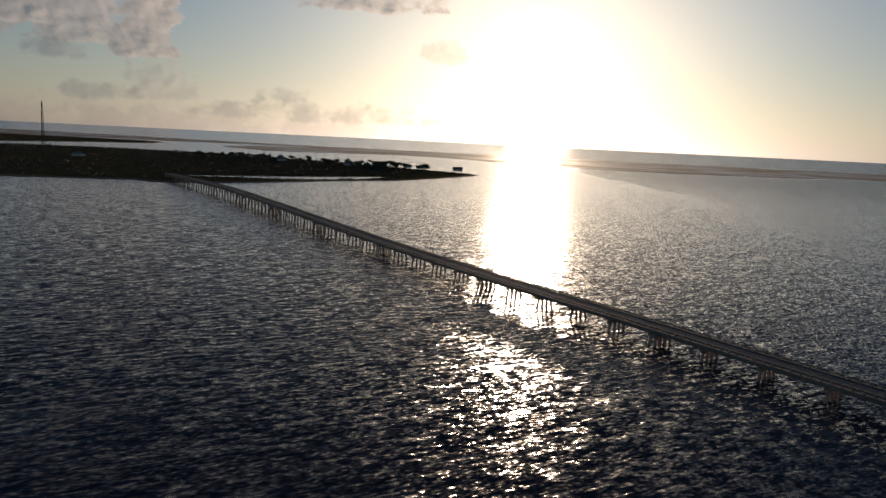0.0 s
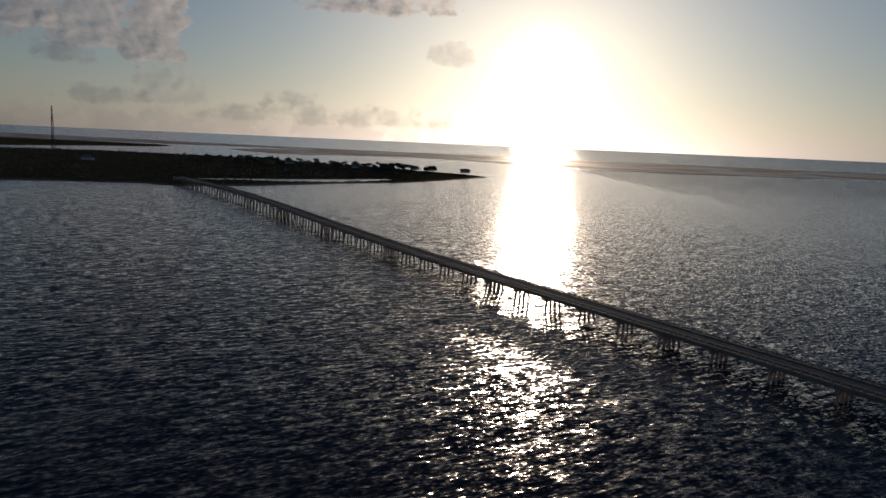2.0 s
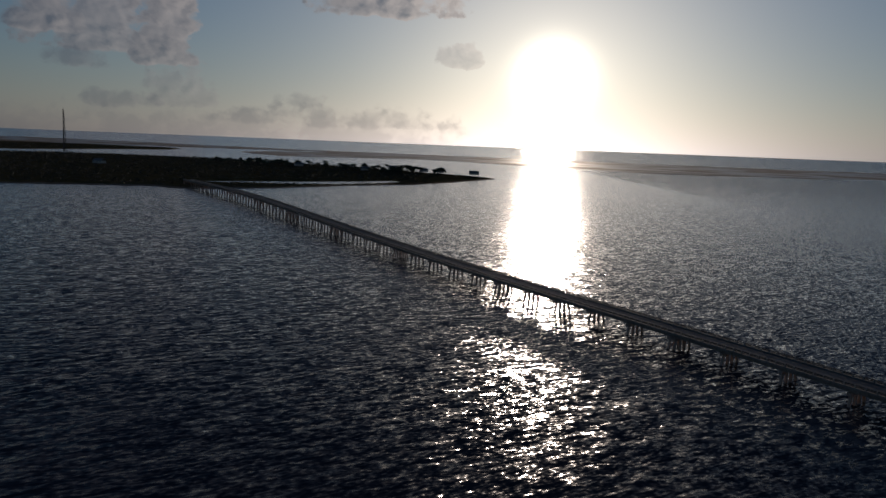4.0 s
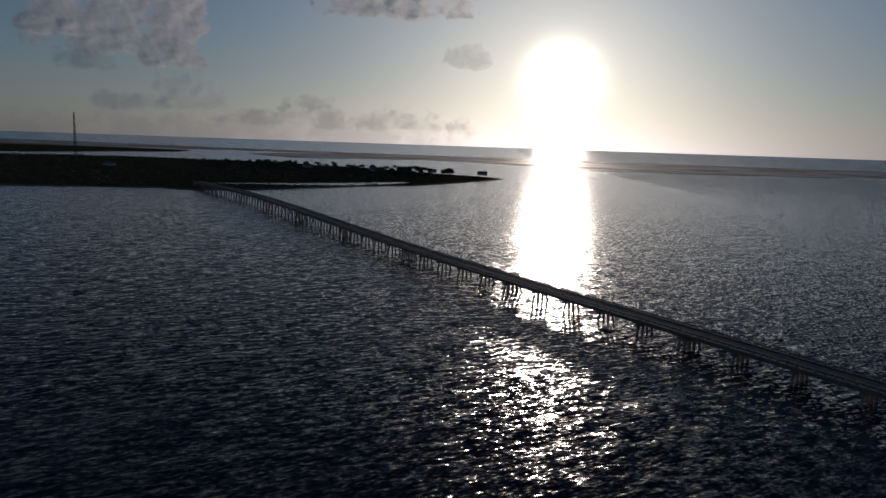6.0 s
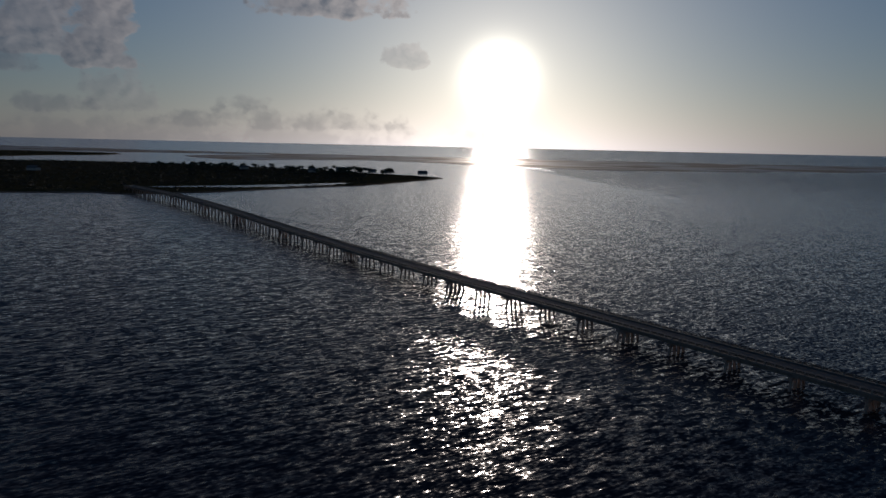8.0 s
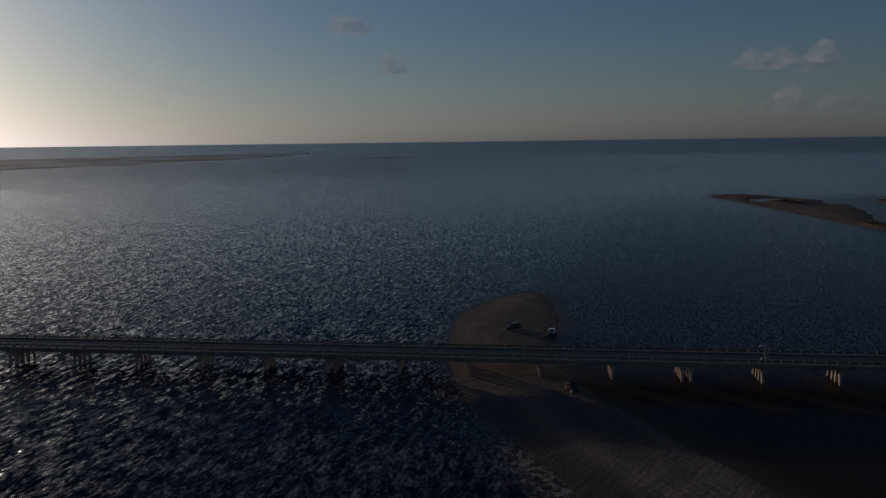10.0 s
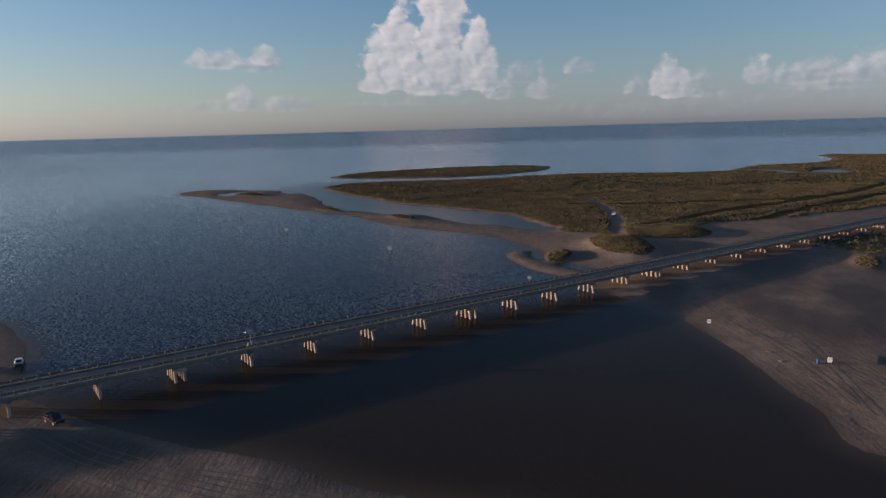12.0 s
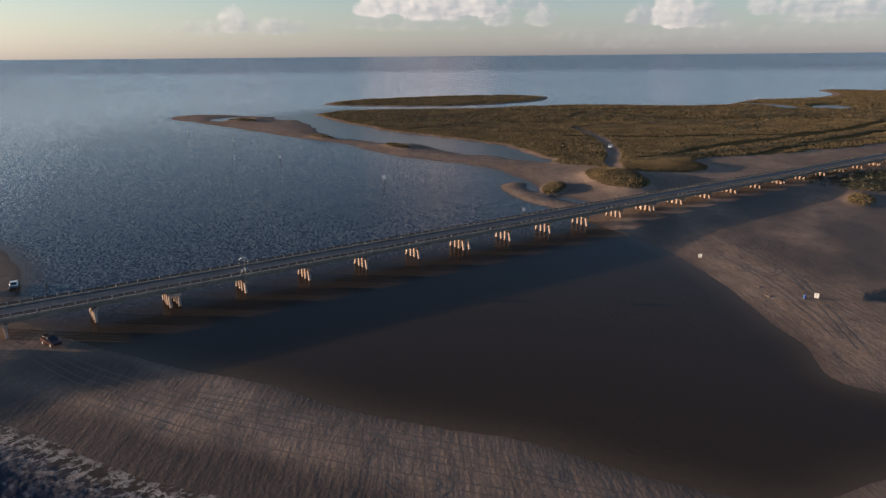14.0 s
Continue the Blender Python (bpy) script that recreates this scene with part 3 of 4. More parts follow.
def ground_steps(x, y, r):
    z, veg = land(x, y)
    wet = np.clip(0.85 - z / 0.3 + (field(x, y, 18, 3, 31) - 0.5) * 1.1, 0, 1) * (veg < 0.6)
    wash = off_line(x, y, [(66, 0), (72, 11), (77, 23), (80, 34), (84, 44), (90, 54), (96, 65), (104, 80)])   # swash on the gulf side
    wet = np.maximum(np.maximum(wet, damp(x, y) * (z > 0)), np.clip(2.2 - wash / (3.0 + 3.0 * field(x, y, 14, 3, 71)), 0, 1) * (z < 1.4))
    scrub = np.clip(np.maximum(inside(x, y, WEST), inside(x, y, FAR_WEST)) / 25.0 - 0.2, 0, 1) * (z > 0.3)
    rough = field(x, y, 22, 3, 61)
    scrub = np.maximum(scrub, np.clip(1.6 - np.hypot(x - 280, y + 182) / 30.0, 0, 1) * (veg > 0.3) * 0.8)
    for line in SCRUB_LINES:
        scrub = np.maximum(scrub, np.clip(1.5 - off_line(x, y, line) / (1.5 + 7.0 * rough), 0, 1) * (veg > 0.4) * 0.9)
    # far bars: wet flats, their sheen spread wide in place of haze
    flats = np.maximum(inside(x, y, FAR_BAR), inside(x, y, FAR_STRIP))
    mud_haze = np.clip(flats / 60.0 + 0.6, 0, 1) * np.clip(field(x, y, 120, 3, 81) * 3.0 - 0.7, 0.25, 1)
    return z + rim(r), {"veg": veg, "wet": wet, "scrub": scrub, "mud_haze": mud_haze}


def sea_steps(x, y, r):
    z, _ = land(x, y)
    near = -(x - 128.4) * 0.8297 - (y - 82.3) * 0.5582                             # metres on the gulf side of the bridge
    lee = np.clip(inside(x, y, SPIT_AXIS) / (14.0 + 0.5 * np.maximum(0, r - 180.0)) + 0.3, 0, 1)                      # behind the spit
    side = np.clip(near / 16.0 + 1.0, 0, 1)
    chop = 1 - lee * (0.58 + 0.30 * side)
    still = np.clip(1 + inside(x, y, MARSH) / 70.0, 0, 1) * (x < 760) * (near < -60)
    chop = chop * (1 - 0.75 * still) * (0.72 + 0.28 * np.clip(near / 80.0 + 0.8, 0, 1))
    shoal = np.clip(1.0 + z / 1.2, 0, 1) ** 2
    surf = np.exp(-((z + 0.25) / 0.35) ** 2) * np.clip(((70 - 0.1 * y) + 40 - x) / 12.0, 0, 1) * (y > 2) * (y < 110) * (x > 40) * (inside(x, y, SPIT_AXIS) < 0)
    chop = chop * (1 + 1.3 * np.clip((r - 500) / 900.0, 0, 1) * (x > 300)) * (1 - 0.6 * shoal) * (1 - 0.8 * surf)
    return rim(r), {"chop": chop, "shoal": shoal, "foam": surf}


ground = tagged(sheet("ground", GROUND, ground_steps, 0.24, 3.0, 1.0135),
                "tan sand spits and brown-green marsh at low tide", "ground", kind="structure")
water = tagged(sheet("water", SEA, sea_steps, 0.5, 2.0, 1.022), "dark choppy sea water in the pass and bay", "water", kind="structure")


# ---- the long causeway bridge ----
SPAN = 15.78
bridge_m = Matrix(((0.55824, 0.82968, 0, 128.41), (-0.82968, 0.55824, 0, 82.28), (0, 0, 1, 0), (0, 0, 0, 1)))
MID, HALF = 3.0, 4.15               # the deck's middle line and half width, across the bridge
FIRST, LAST = -48, 33


def pier_x(k):
    """Way along the bridge to pier k; the end spans are a little longer."""
    return 0.3 + SPAN * k + 0.34 * max(0.0, k - 13.0) - 0.34 * max(0.0, -13.0 - k)


def deck_z(k):
    """Level of the roadway at pier k: it climbs to a low hump over the ship channel."""
    return 4.45 + 3.3 * math.exp(-((k + 36.0) / 15.5) ** 2)


def deck_y(k):
    """Shift of the bridge's line at pier k: it bears off gently towards the far shore."""
    t = min(1.0, max(0.0, (-13.0 - k) / 26.0))
    return 14.5 * t * t * (3 - 2 * t)


bridge = thing("bridge", bridge_m, "long low concrete road bridge on pile bents over the pass", "bridge")


def span_mesh():
    bm = bmesh.new()
    h = (SPAN - 0.04) / 2
    box(bm, -h, h, MID - HALF, MID + HALF, -0.28, 0.0, 0.03)
    for y in (-2.9, -1.0, 1.0, 2.9):
        box(bm, -h, h, MID + y - 0.22, MID + y + 0.22, -1.25, -0.28)
    for side in (-1, 1):
        y = MID + side * (HALF - 0.28)
        box(bm, -h, h, y - 0.28, y + 0.26, 0.0, 0.24, 0.02)
    return mesh_of("span", bm, CONCRETE)


def road_mesh():
    bm = bmesh.new()
    h = (SPAN - 0.10) / 2
    box(bm, -h, h, MID - HALF + 0.58, MID + HALF - 0.58, -0.1, 0.012)
    return mesh_of("road_surface", bm, DECK)


def rail_mesh():
    bm = bmesh.new()
    h = (SPAN - 0.08) / 2
    box(bm, -h, h, -0.09, 0.09, 0.64, 0.86, 0.02)
    box(bm, -h, h, -0.07, 0.07, 0.34, 0.54, 0.01)
    return mesh_of("railing", bm, RAIL)


def post_mesh():
    bm = bmesh.new()
    box(bm, -0.13, 0.13, -0.16, 0.16, 0.2, 0.9, 0.03)
    return mesh_of("post", bm, POST)


def cap_mesh(wide):
    bm = bmesh.new()
    box(bm, -wide, wide, MID - 3.75, MID + 3.75, -2.0, -1.25, 0.04)
    box(bm, -wide * 0.5, wide * 0.5, MID - 3.9, MID + 3.9, -1.62, -1.25, 0.03)
    return mesh_of("pier_cap", bm, PILE)


def pile_mesh(lean):
    bm = bmesh.new()
    made = box(bm, -0.28, 0.28, -0.28, 0.28, -17.0, -1.9, 0.04)
    for v in bm.verts:
        v.co.y -= lean * (-1.9 - v.co.z)
    return mesh_of("pile", bm, PILE)


SPAN_ME, ROAD_ME, RAIL_ME, POST_ME = span_mesh(), road_mesh(), rail_mesh(), post_mesh()
CAP_ME, WIDE_CAP_ME = cap_mesh(0.45), cap_mesh(1.35)
LEANS = ((-2.6, 0.20), (-0.9, 0.0), (0.9, 0.0), (2.6, -0.20))
PILE_ME = {lean: pile_mesh(lean) for lean in (0.20, 0.0, -0.20)}


def joined(name, placed, material, parent):
    """Many alike pieces, too far to tell apart singly, in one mesh."""
    bm = bmesh.new()
    for me, m in placed:
        start = len(bm.verts)
        bm.from_mesh(me)
        bm.verts.ensure_lookup_table()
        bmesh.ops.transform(bm, matrix=m, verts=bm.verts[start:])
    ob = part(name, bm, material, parent)
    return tagged(ob, kind="stuff")


far_posts, far_piles = [], []
for k in range(FIRST, LAST + 1):
    z = deck_z(k)
    double = k % 5 == 2
    cap = part("pier_cap", WIDE_CAP_ME if double else CAP_ME, None, bridge)
    cap.location = (pier_x(k), deck_y(k), z)
    near_pier = -30 <= k <= 24
    for row in ((-0.95, 0.95) if double else (0.0,)):
        for y, lean in LEANS:
            spot = Vector((row, MID + y, 0))
            if near_pier:
                pile = part("column", PILE_ME[lean], None, cap)
                pile.location = spot
            else:
                far_piles.append((PILE_ME[lean], Matrix.Translation(spot + cap.location)))
    if k == LAST:
        break
    z2 = deck_z(k + 1)
    y1, y2 = deck_y(k), deck_y(k + 1)
    x1, x2 = pier_x(k), pier_x(k + 1)
    m = Matrix.Translation(((x1 + x2) / 2, (y1 + y2) / 2, (z + z2) / 2)) @ Matrix.Rotation(math.atan2(y2 - y1, SPAN), 4, "Z") @ Matrix.Rotation(-math.atan2(z2 - z, SPAN), 4, "Y") @ Matrix.Diagonal(((x2 - x1) / SPAN, 1, 1, 1))
    span = part("span", SPAN_ME, None, bridge)
    span.matrix_local = m
    part("road_surface", ROAD_ME, None, span, "worn grey-brown roadway")
    for side in (-1, 1):
        railing = part("railing", RAIL_ME, None, bridge)
        rail_m = m @ Matrix.Translation((0, MID + side * (HALF - 0.28), 0))
        railing.matrix_local = rail_m
        for i in range(7):
            at = Matrix.Translation(((i - 3) * SPAN / 7, 0, 0))
            if -4 <= k <= 16:
                post = part("post", POST_ME, None, railing)
                post.matrix_local = at
            else:
                far_posts.append((POST_ME, rail_m @ at))
joined("distant_post", far_posts, POST, bridge)
joined("distant_column", far_piles, PILE, bridge)


# ---- fittings on the bridge ----
def on_bridge(k, y, z=0.0, turn=0.0):
    return bridge_m @ pose(k * 16.11, y, z, 0, 0, turn)


def gauge_pole():
    top = thing("gauge_pole", on_bridge(2.94, MID - HALF - 0.02, deck_z(3)), "galvanised pole with solar panel and boxes on the bridge rail", "pole")
    bm = bmesh.new()
    rod(bm, (0, 0, -1.1), (0, 0, 4.1), 0.07, 0.06)
    part("pole", bm, STEEL, top)
    bm = bmesh.new()
    box(bm, -0.75, 0.75, -0.5, 0.5, -0.04, 0.04, 0.01)
    bmesh.ops.transform(bm, verts=bm.verts, matrix=pose(-0.35, 0, 4.05, -35, 12, 20))
    part("solar_panel", bm, WHITE, top, "pale tilted solar panel")
    for x in (-0.42, 0.42):
        bm = bmesh.new()
        box(bm, x - 0.26, x + 0.26, -0.2, 0.2, 0.9, 1.55, 0.03)
        part("equipment_box", bm, STEEL, top)
    bm = bmesh.new()
    box(bm, -0.75, 0.75, -0.05, 0.05, 1.15, 1.25)
    part("bracket", bm, STEEL, top)


def lantern_post():
    top = thing("lantern_post", on_bridge(0.54, MID + HALF + 0.03, deck_z(0)), "dark slender post with a small lantern on the bridge rail", "post")
    bm = bmesh.new()
    rod(bm, (0, 0, -0.6), (0, 0, 2.6), 0.09, 0.07)
    part("post", bm, BLACK, top)
    bm = bmesh.new()
    rod(bm, (0, 0, 2.6), (0, 0, 3.05), 0.2, 0.16)
    rod(bm, (0, 0, 3.05), (0, 0, 3.25), 0.24, 0.02)
    part("lantern", bm, BLACK, top)


gauge_pole()
lantern_post()


# ---- markers in the bay and signs on the beach ----
def ground_z(x, y):
    return float(land(np.array([x], float), np.array([y], float))[0][0])


def marker(x, y, high, board, turn):
    top = thing("channel_marker", pose(x, y, 0, 0, 0, turn), "white square channel marker board on a timber pile in the water", "marker", "channel markers in the bay")
    bm = bmesh.new()
    rod(bm, (0, 0, -4), (0, 0, high + board * 0.5), 0.16, 0.14)
    part("pile", bm, TIMBER, top)
    bm = bmesh.new()
    box(bm, -board / 2, board / 2, -0.21, -0.15, high - board / 2, high + board / 2, 0.01)
    part("board", bm, WHITE, top)


def bay_spot(k, across):
    v = bridge_m @ Vector((k * 16.11, across, 0))
    return v.x, v.y


for k, across, high, board in ((9.27, 20, 3.0, 1.1), (9.12, 106.7, 2.6, 1.5), (8.61, 200, 2.0, 1.3), (8.92, 287, 1.8, 1.2), (8.7, 371, 1.8, 1.2)):
    marker(*bay_spot(k, across), high, board, -98)
x, y = 570, 220
beacon = thing("beacon_post", pose(x, y, 0), "dark timber post standing in the bay", "post")
bm = bmesh.new()
rod(bm, (0, 0, -4), (0, 0, 3.4), 0.22, 0.18)
part("pile", bm, TIMBER, beacon)
bm = bmesh.new()
box(bm, -0.5, 0.5, -0.3, -0.2, 2.4, 3.3, 0.01)
part("board", bm, BLACK, beacon)


def beach_sign(x, y, turn, wide, high):
    z = ground_z(x, y)
    top = thing("beach_sign", pose(x, y, z, 0, 0, turn), "white notice board on two timber posts in the sand", "sign", "notice boards on the beach")
    top.scale = (0.66, 0.66, 0.66)
    for s in (-1, 1):
        bm = bmesh.new()
        box(bm, s * wide * 0.32 - 0.05, s * wide * 0.32 + 0.05, -0.05, 0.05, -0.5, 0.8 + high, 0.01)
        part("post", bm, TIMBER, top)
    bm = bmesh.new()
    box(bm, -wide / 2, wide / 2, -0.085, -0.052, 0.75, 0.75 + high, 0.008)
    board = part("board", bm, WHITE, top)
    for i, (w0, zz) in enumerate(((0.62, 0.80), (0.70, 0.62), (0.5, 0.44), (0.6, 0.26))):
        bm = bmesh.new()
        box(bm, -wide * w0 / 2, wide * w0 / 2, -0.095, -0.087, 0.75 + high * zz - 0.05, 0.75 + high * zz + 0.05)
        part("text_bar", bm, INK, board)


beach_sign(176.5, -70, -112, 1.35, 1.5)
beach_sign(142.5, -82.5, -118, 1.35, 1.6)


def barrel(x, y):
    top = thing("rubbish_barrel", pose(x, y, ground_z(x, y)), "blue plastic rubbish barrel on the beach beside a notice board", "barrel")
    bm = bmesh.new()
    rod(bm, (0, 0, -0.05), (0, 0, 0.3), 0.27, 0.3, 16)
    rod(bm, (0, 0, 0.3), (0, 0, 0.62), 0.3, 0.3, 16)
    rod(bm, (0, 0, 0.62), (0, 0, 0.9), 0.3, 0.27, 16)
    part("drum", bm, BLUE, top, smooth=False)
    for z in (0.3, 0.62, 0.88):
        bm = bmesh.new()
        rod(bm, (0, 0, z - 0.025), (0, 0, z + 0.025), 0.325, 0.325, 16)
        part("hoop", bm, BLUE, top)


barrel(143.6, -80.6)


def driftwood(x, y, turn, long):
    rnd = random.Random(int(x * 7))
    top = thing("driftwood", pose(x, y, ground_z(x, y) + 0.12, 0, 0, turn), "grey weathered driftwood log lying at the water's edge", "driftwood", "driftwood on the beach")
    bm = bmesh.new()
    spots = [Vector((i / 5 * long - long / 2, rnd.uniform(-0.12, 0.12), rnd.uniform(-0.03, 0.08))) for i in range(6)]
    for i in range(5):
        rod(bm, spots[i], spots[i + 1], 0.14 - 0.015 * i, 0.125 - 0.015 * i, 7)
    part("log", bm, TIMBER, top)
    bm = bmesh.new()
    rod(bm, spots[3], spots[3] + Vector((0.3, 0.5, 0.35)), 0.08, 0.03, 6)
    part("branch", bm, TIMBER, top)


driftwood(152.9, -74.2, 40, 1.5)
driftwood(146.4, -73.8, 10, 1.4)
driftwood(243, -60, 70, 1.6)


# ---- vehicles parked on the sand ----
def wheel(parent, x, y, r):
    bm = bmesh.new()
    rod(bm, (0, -0.12, 0), (0, 0.12, 0), r, r, 18)
    edges = [e for e in bm.edges if len(e.link_faces) == 2 and any(len(f.verts) > 4 for f in e.link_faces)]
    bmesh.ops.bevel(bm, geom=edges, offset=0.04, segments=2, affect="EDGES")
    w0 = part("wheel", bm, RUBBER, parent)
    w0.location = (x, y, r)
    bm = bmesh.new()
    rod(bm, (0, -0.13, 0), (0, 0.13, 0), r * 0.58, r * 0.58, 12)
    part("rim", bm, STEEL, w0)


def loft(bm, rings):
    """A closed body through cross rings (x, half width, bottom, top), its sides drawn in at the top."""
    loops = []
    for x, half, z0, z1, tuck in rings:
        loops.append([bm.verts.new(v) for v in ((x, -half, z0), (x, half, z0), (x, half, z0 + (z1 - z0) * 0.55), (x, half - tuck, z1),
                                                 (x, -half + tuck, z1), (x, -half, z0 + (z1 - z0) * 0.55))])
    for a, b in zip(loops, loops[1:]):
        for i in range(6):
            bm.faces.new((a[i], a[(i + 1) % 6], b[(i + 1) % 6], b[i]))
    bm.faces.new(loops[0][::-1])
    bm.faces.new(loops[-1])
    bmesh.ops.recalc_face_normals(bm, faces=bm.faces)
    bmesh.ops.bevel(bm, geom=[e for e in bm.edges], offset=0.035, segments=1, affect="EDGES")


def vehicle(name, x, y, turn, paint, label, kind, cab=None):
    top = thing(name, pose(x, y, ground_z(x, y) - 0.02, 0, 0, turn), label, "pickup truck" if kind == "pickup" else "car")
    long = 5.6 if kind == "pickup" else 4.8
    h = long / 2
    bm = bmesh.new()
    loft(bm, [(-h, 0.84, 0.5, 0.95, 0.06), (-h + 0.15, 0.93, 0.38, 1.05, 0.05), (0, 0.96, 0.34, 1.08, 0.05),
              (h - 1.3, 0.95, 0.36, 1.04, 0.08), (h - 0.2, 0.9, 0.4, 0.9, 0.1), (h, 0.78, 0.5, 0.78, 0.1)])
    part("body", bm, paint, top)
    bm = bmesh.new()
    if kind == "pickup":
        loft(bm, [(-0.55, 0.84, 1.0, 1.2, 0.06), (-0.45, 0.84, 1.0, 1.78, 0.14), (0.75, 0.84, 1.0, 1.82, 0.15), (1.55, 0.84, 1.0, 1.1, 0.1)])
    else:
        loft(bm, [(-h + 0.1, 0.86, 1.0, 1.12, 0.06), (-h + 0.5, 0.86, 1.0, 1.68, 0.16), (0.4, 0.86, 1.0, 1.74, 0.16), (1.3, 0.86, 1.0, 1.1, 0.1)])
    part("cabin", bm, cab or paint, top)
    back, front = (-0.4, 0.85) if kind == "pickup" else (-h + 0.6, 0.55)
    for s in (-1, 1):
        for x0, x1 in ((back, (back + front) / 2 - 0.05), ((back + front) / 2 + 0.05, front)):
            bm = bmesh.new()
            box(bm, x0 + 0.05, x1 - 0.05, s * 0.80 - 0.02, s * 0.80 + 0.02, 1.2, 1.6)
            part("side_window", bm, GLASS, top)
    bm = bmesh.new()
    made = box(bm, -0.02, 0.02, -0.66, 0.66, -0.34, 0.34, 0.0)
    bmesh.ops.transform(bm, verts=bm.verts, matrix=pose((1.23 if kind == "pickup" else 0.93), 0, 1.46, 0, -46, 0))
    part("windscreen", bm, GLASS, top)
    bm = bmesh.new()
    xb = -0.52 if kind == "pickup" else -h + 0.28
    box(bm, xb - 0.02, xb + 0.02, -0.62, 0.62, 1.24, 1.6)
    if kind != "pickup":
        bmesh.ops.rotate(bm, verts=bm.verts, cent=(xb, 0, 1.42), matrix=Matrix.Rotation(radians(32), 3, "Y"))
    part("rear_window", bm, GLASS, top)
    if kind == "pickup":
        bm = bmesh.new()
        for a in ((-h + 0.12, -0.62, -0.92, -0.84), (-h + 0.12, -0.62, 0.84, 0.92)):
            box(bm, a[0], a[1], a[2], a[3], 1.02, 1.24, 0.01)
        box(bm, -h + 0.06, -h + 0.14, -0.9, 0.9, 1.0, 1.24, 0.01)
        part("load_bed_side", bm, paint, top)
    for s in (-1, 1):
        wheel(top, h - 0.95, s * 0.86, 0.38)
        wheel(top, -h + 1.1, s * 0.86, 0.38)
        bm = bmesh.new()
        box(bm, h - 0.12, h - 0.02, s * 0.6 - 0.16, s * 0.6 + 0.16, 0.62, 0.74, 0.01)
        part("headlight", bm, WHITE, top)
        bm = bmesh.new()
        box(bm, -h - 0.01, -h + 0.08, s * 0.76 - 0.08, s * 0.76 + 0.06, 0.72, 0.94, 0.01)
        part("tail_light", bm, DARK_RED, top)
    for x0, s in ((h - 0.05, 1), (-h - 0.03, -1)):
        bm = bmesh.new()
        box(bm, x0 - 0.08, x0 + 0.08, -0.8, 0.8, 0.42, 0.58, 0.02)
        part("bumper", bm, RUBBER, top)
    return top


# the pickup is black; white cab paint stands for the sun's glint on it
vehicle("pickup_truck", 160.5, 98.5, 205, BLACK, "black pickup truck, its cab whitened as a sun glint, parked on the sand spit", "pickup", WHITE)
vehicle("car", 157.5, 109.5, 160, BLACK, "black car parked on the sand spit", "car")
vehicle("car", 125.5, 72.0, 235, DARK_RED, "dark red car at the wet sand's edge below the bridge", "car")
vehicle("car", 401, -102, 160, WHITE, "white car driving on the sandy track through the marsh", "car")


# ---- tyre tracks pressed into the sand ----
RUT = Nodes("pressed_damp_sand")
_p = RUT.where()
RUT_MAT = RUT.finish(RUT.mix(RUT.noise(_p, 0.8, 4), (0.085, 0.064, 0.05), (0.125, 0.096, 0.075)), 0.9, RUT.noise(_p, 9.0, 3), 0.6, 0.05)


def track(points, gauge=1.6, wide=0.28):
    """Two ruts along a smooth way over the sand."""
    p = np.array(points, float)
    for _ in range(3):
        p = np.vstack([p[:1], np.stack([0.75 * p[:-1] + 0.25 * p[1:], 0.25 * p[:-1] + 0.75 * p[1:]], 1).reshape(-1, 2), p[-1:]])
    far = np.concatenate([[0], np.cumsum(np.hypot(*np.diff(p, axis=0).T))])
    at = np.arange(0, far[-1], 0.8)
    p = np.stack([np.interp(at, far, p[:, 0]), np.interp(at, far, p[:, 1])], 1)
    d = np.gradient(p, axis=0)
    side = np.stack([-d[:, 1], d[:, 0]], 1) / np.hypot(d[:, 0], d[:, 1])[:, None]
    bm = bmesh.new()
    for g in (-gauge / 2, gauge / 2):
        last = None
        edges = [p + side * (g + e * wide / 2) for e in (-1, 1)]
        zs = [land(e[:, 0], e[:, 1])[0] + 0.03 for e in edges]
        for i in range(len(p)):
            pair = [bm.verts.new((*edges[k][i], zs[k][i])) for k in (0, 1)]
            if last and min(zs[0][i], zs[1][i]) > 0.1:
                bm.faces.new((last[0], pair[0], pair[1], last[1]))
            last = pair
    ob = new("tyre_track", mesh_of("tyre_track", bm, RUT_MAT))
    return tagged(ob, "pair of dark tyre ruts pressed into damp sand", "tyre track", "tyre tracks on the sand", "stuff")


track([(124, 74), (119, 66), (114, 60), (106, 46), (99, 33), (93, 15), (88, 0), (80, -16)])
track([(123, 76), (115, 67), (108, 58), (100, 42), (92, 25), (87, 8), (80, -8), (74, -24)])
track([(112, 70), (104, 58), (95, 43), (87, 26), (81, 10), (75, -10)])
track([(104, 40), (101, 30), (95, 18), (91, 8), (86, -4)], 1.5)
track([(160, 103), (150, 104), (140, 96), (131, 86), (124, 77)])
track([(157, 112), (146, 108), (137, 97), (128, 84)])
track([(232, -68), (205, -76), (180, -77), (160, -79), (140, -78), (122, -76)])
track([(236, -72), (210, -82), (185, -85), (165, -87), (148, -84), (130, -80), (116, -77)])
track([(250, -85), (222, -92), (196, -95), (170, -98)])
track([(176, -80), (170, -86), (163, -85), (160, -80), (165, -77), (171, -79)], 1.5)
track([(196, -88), (192, -93), (186, -92), (184, -87), (189, -84)], 1.5)
track([(224, -142), (218, -137), (213, -141), (215, -148), (222, -149)], 1.5)
track([(79, 6), (76, 4), (75, 0), (78, -2), (80, 1)], 1.5)


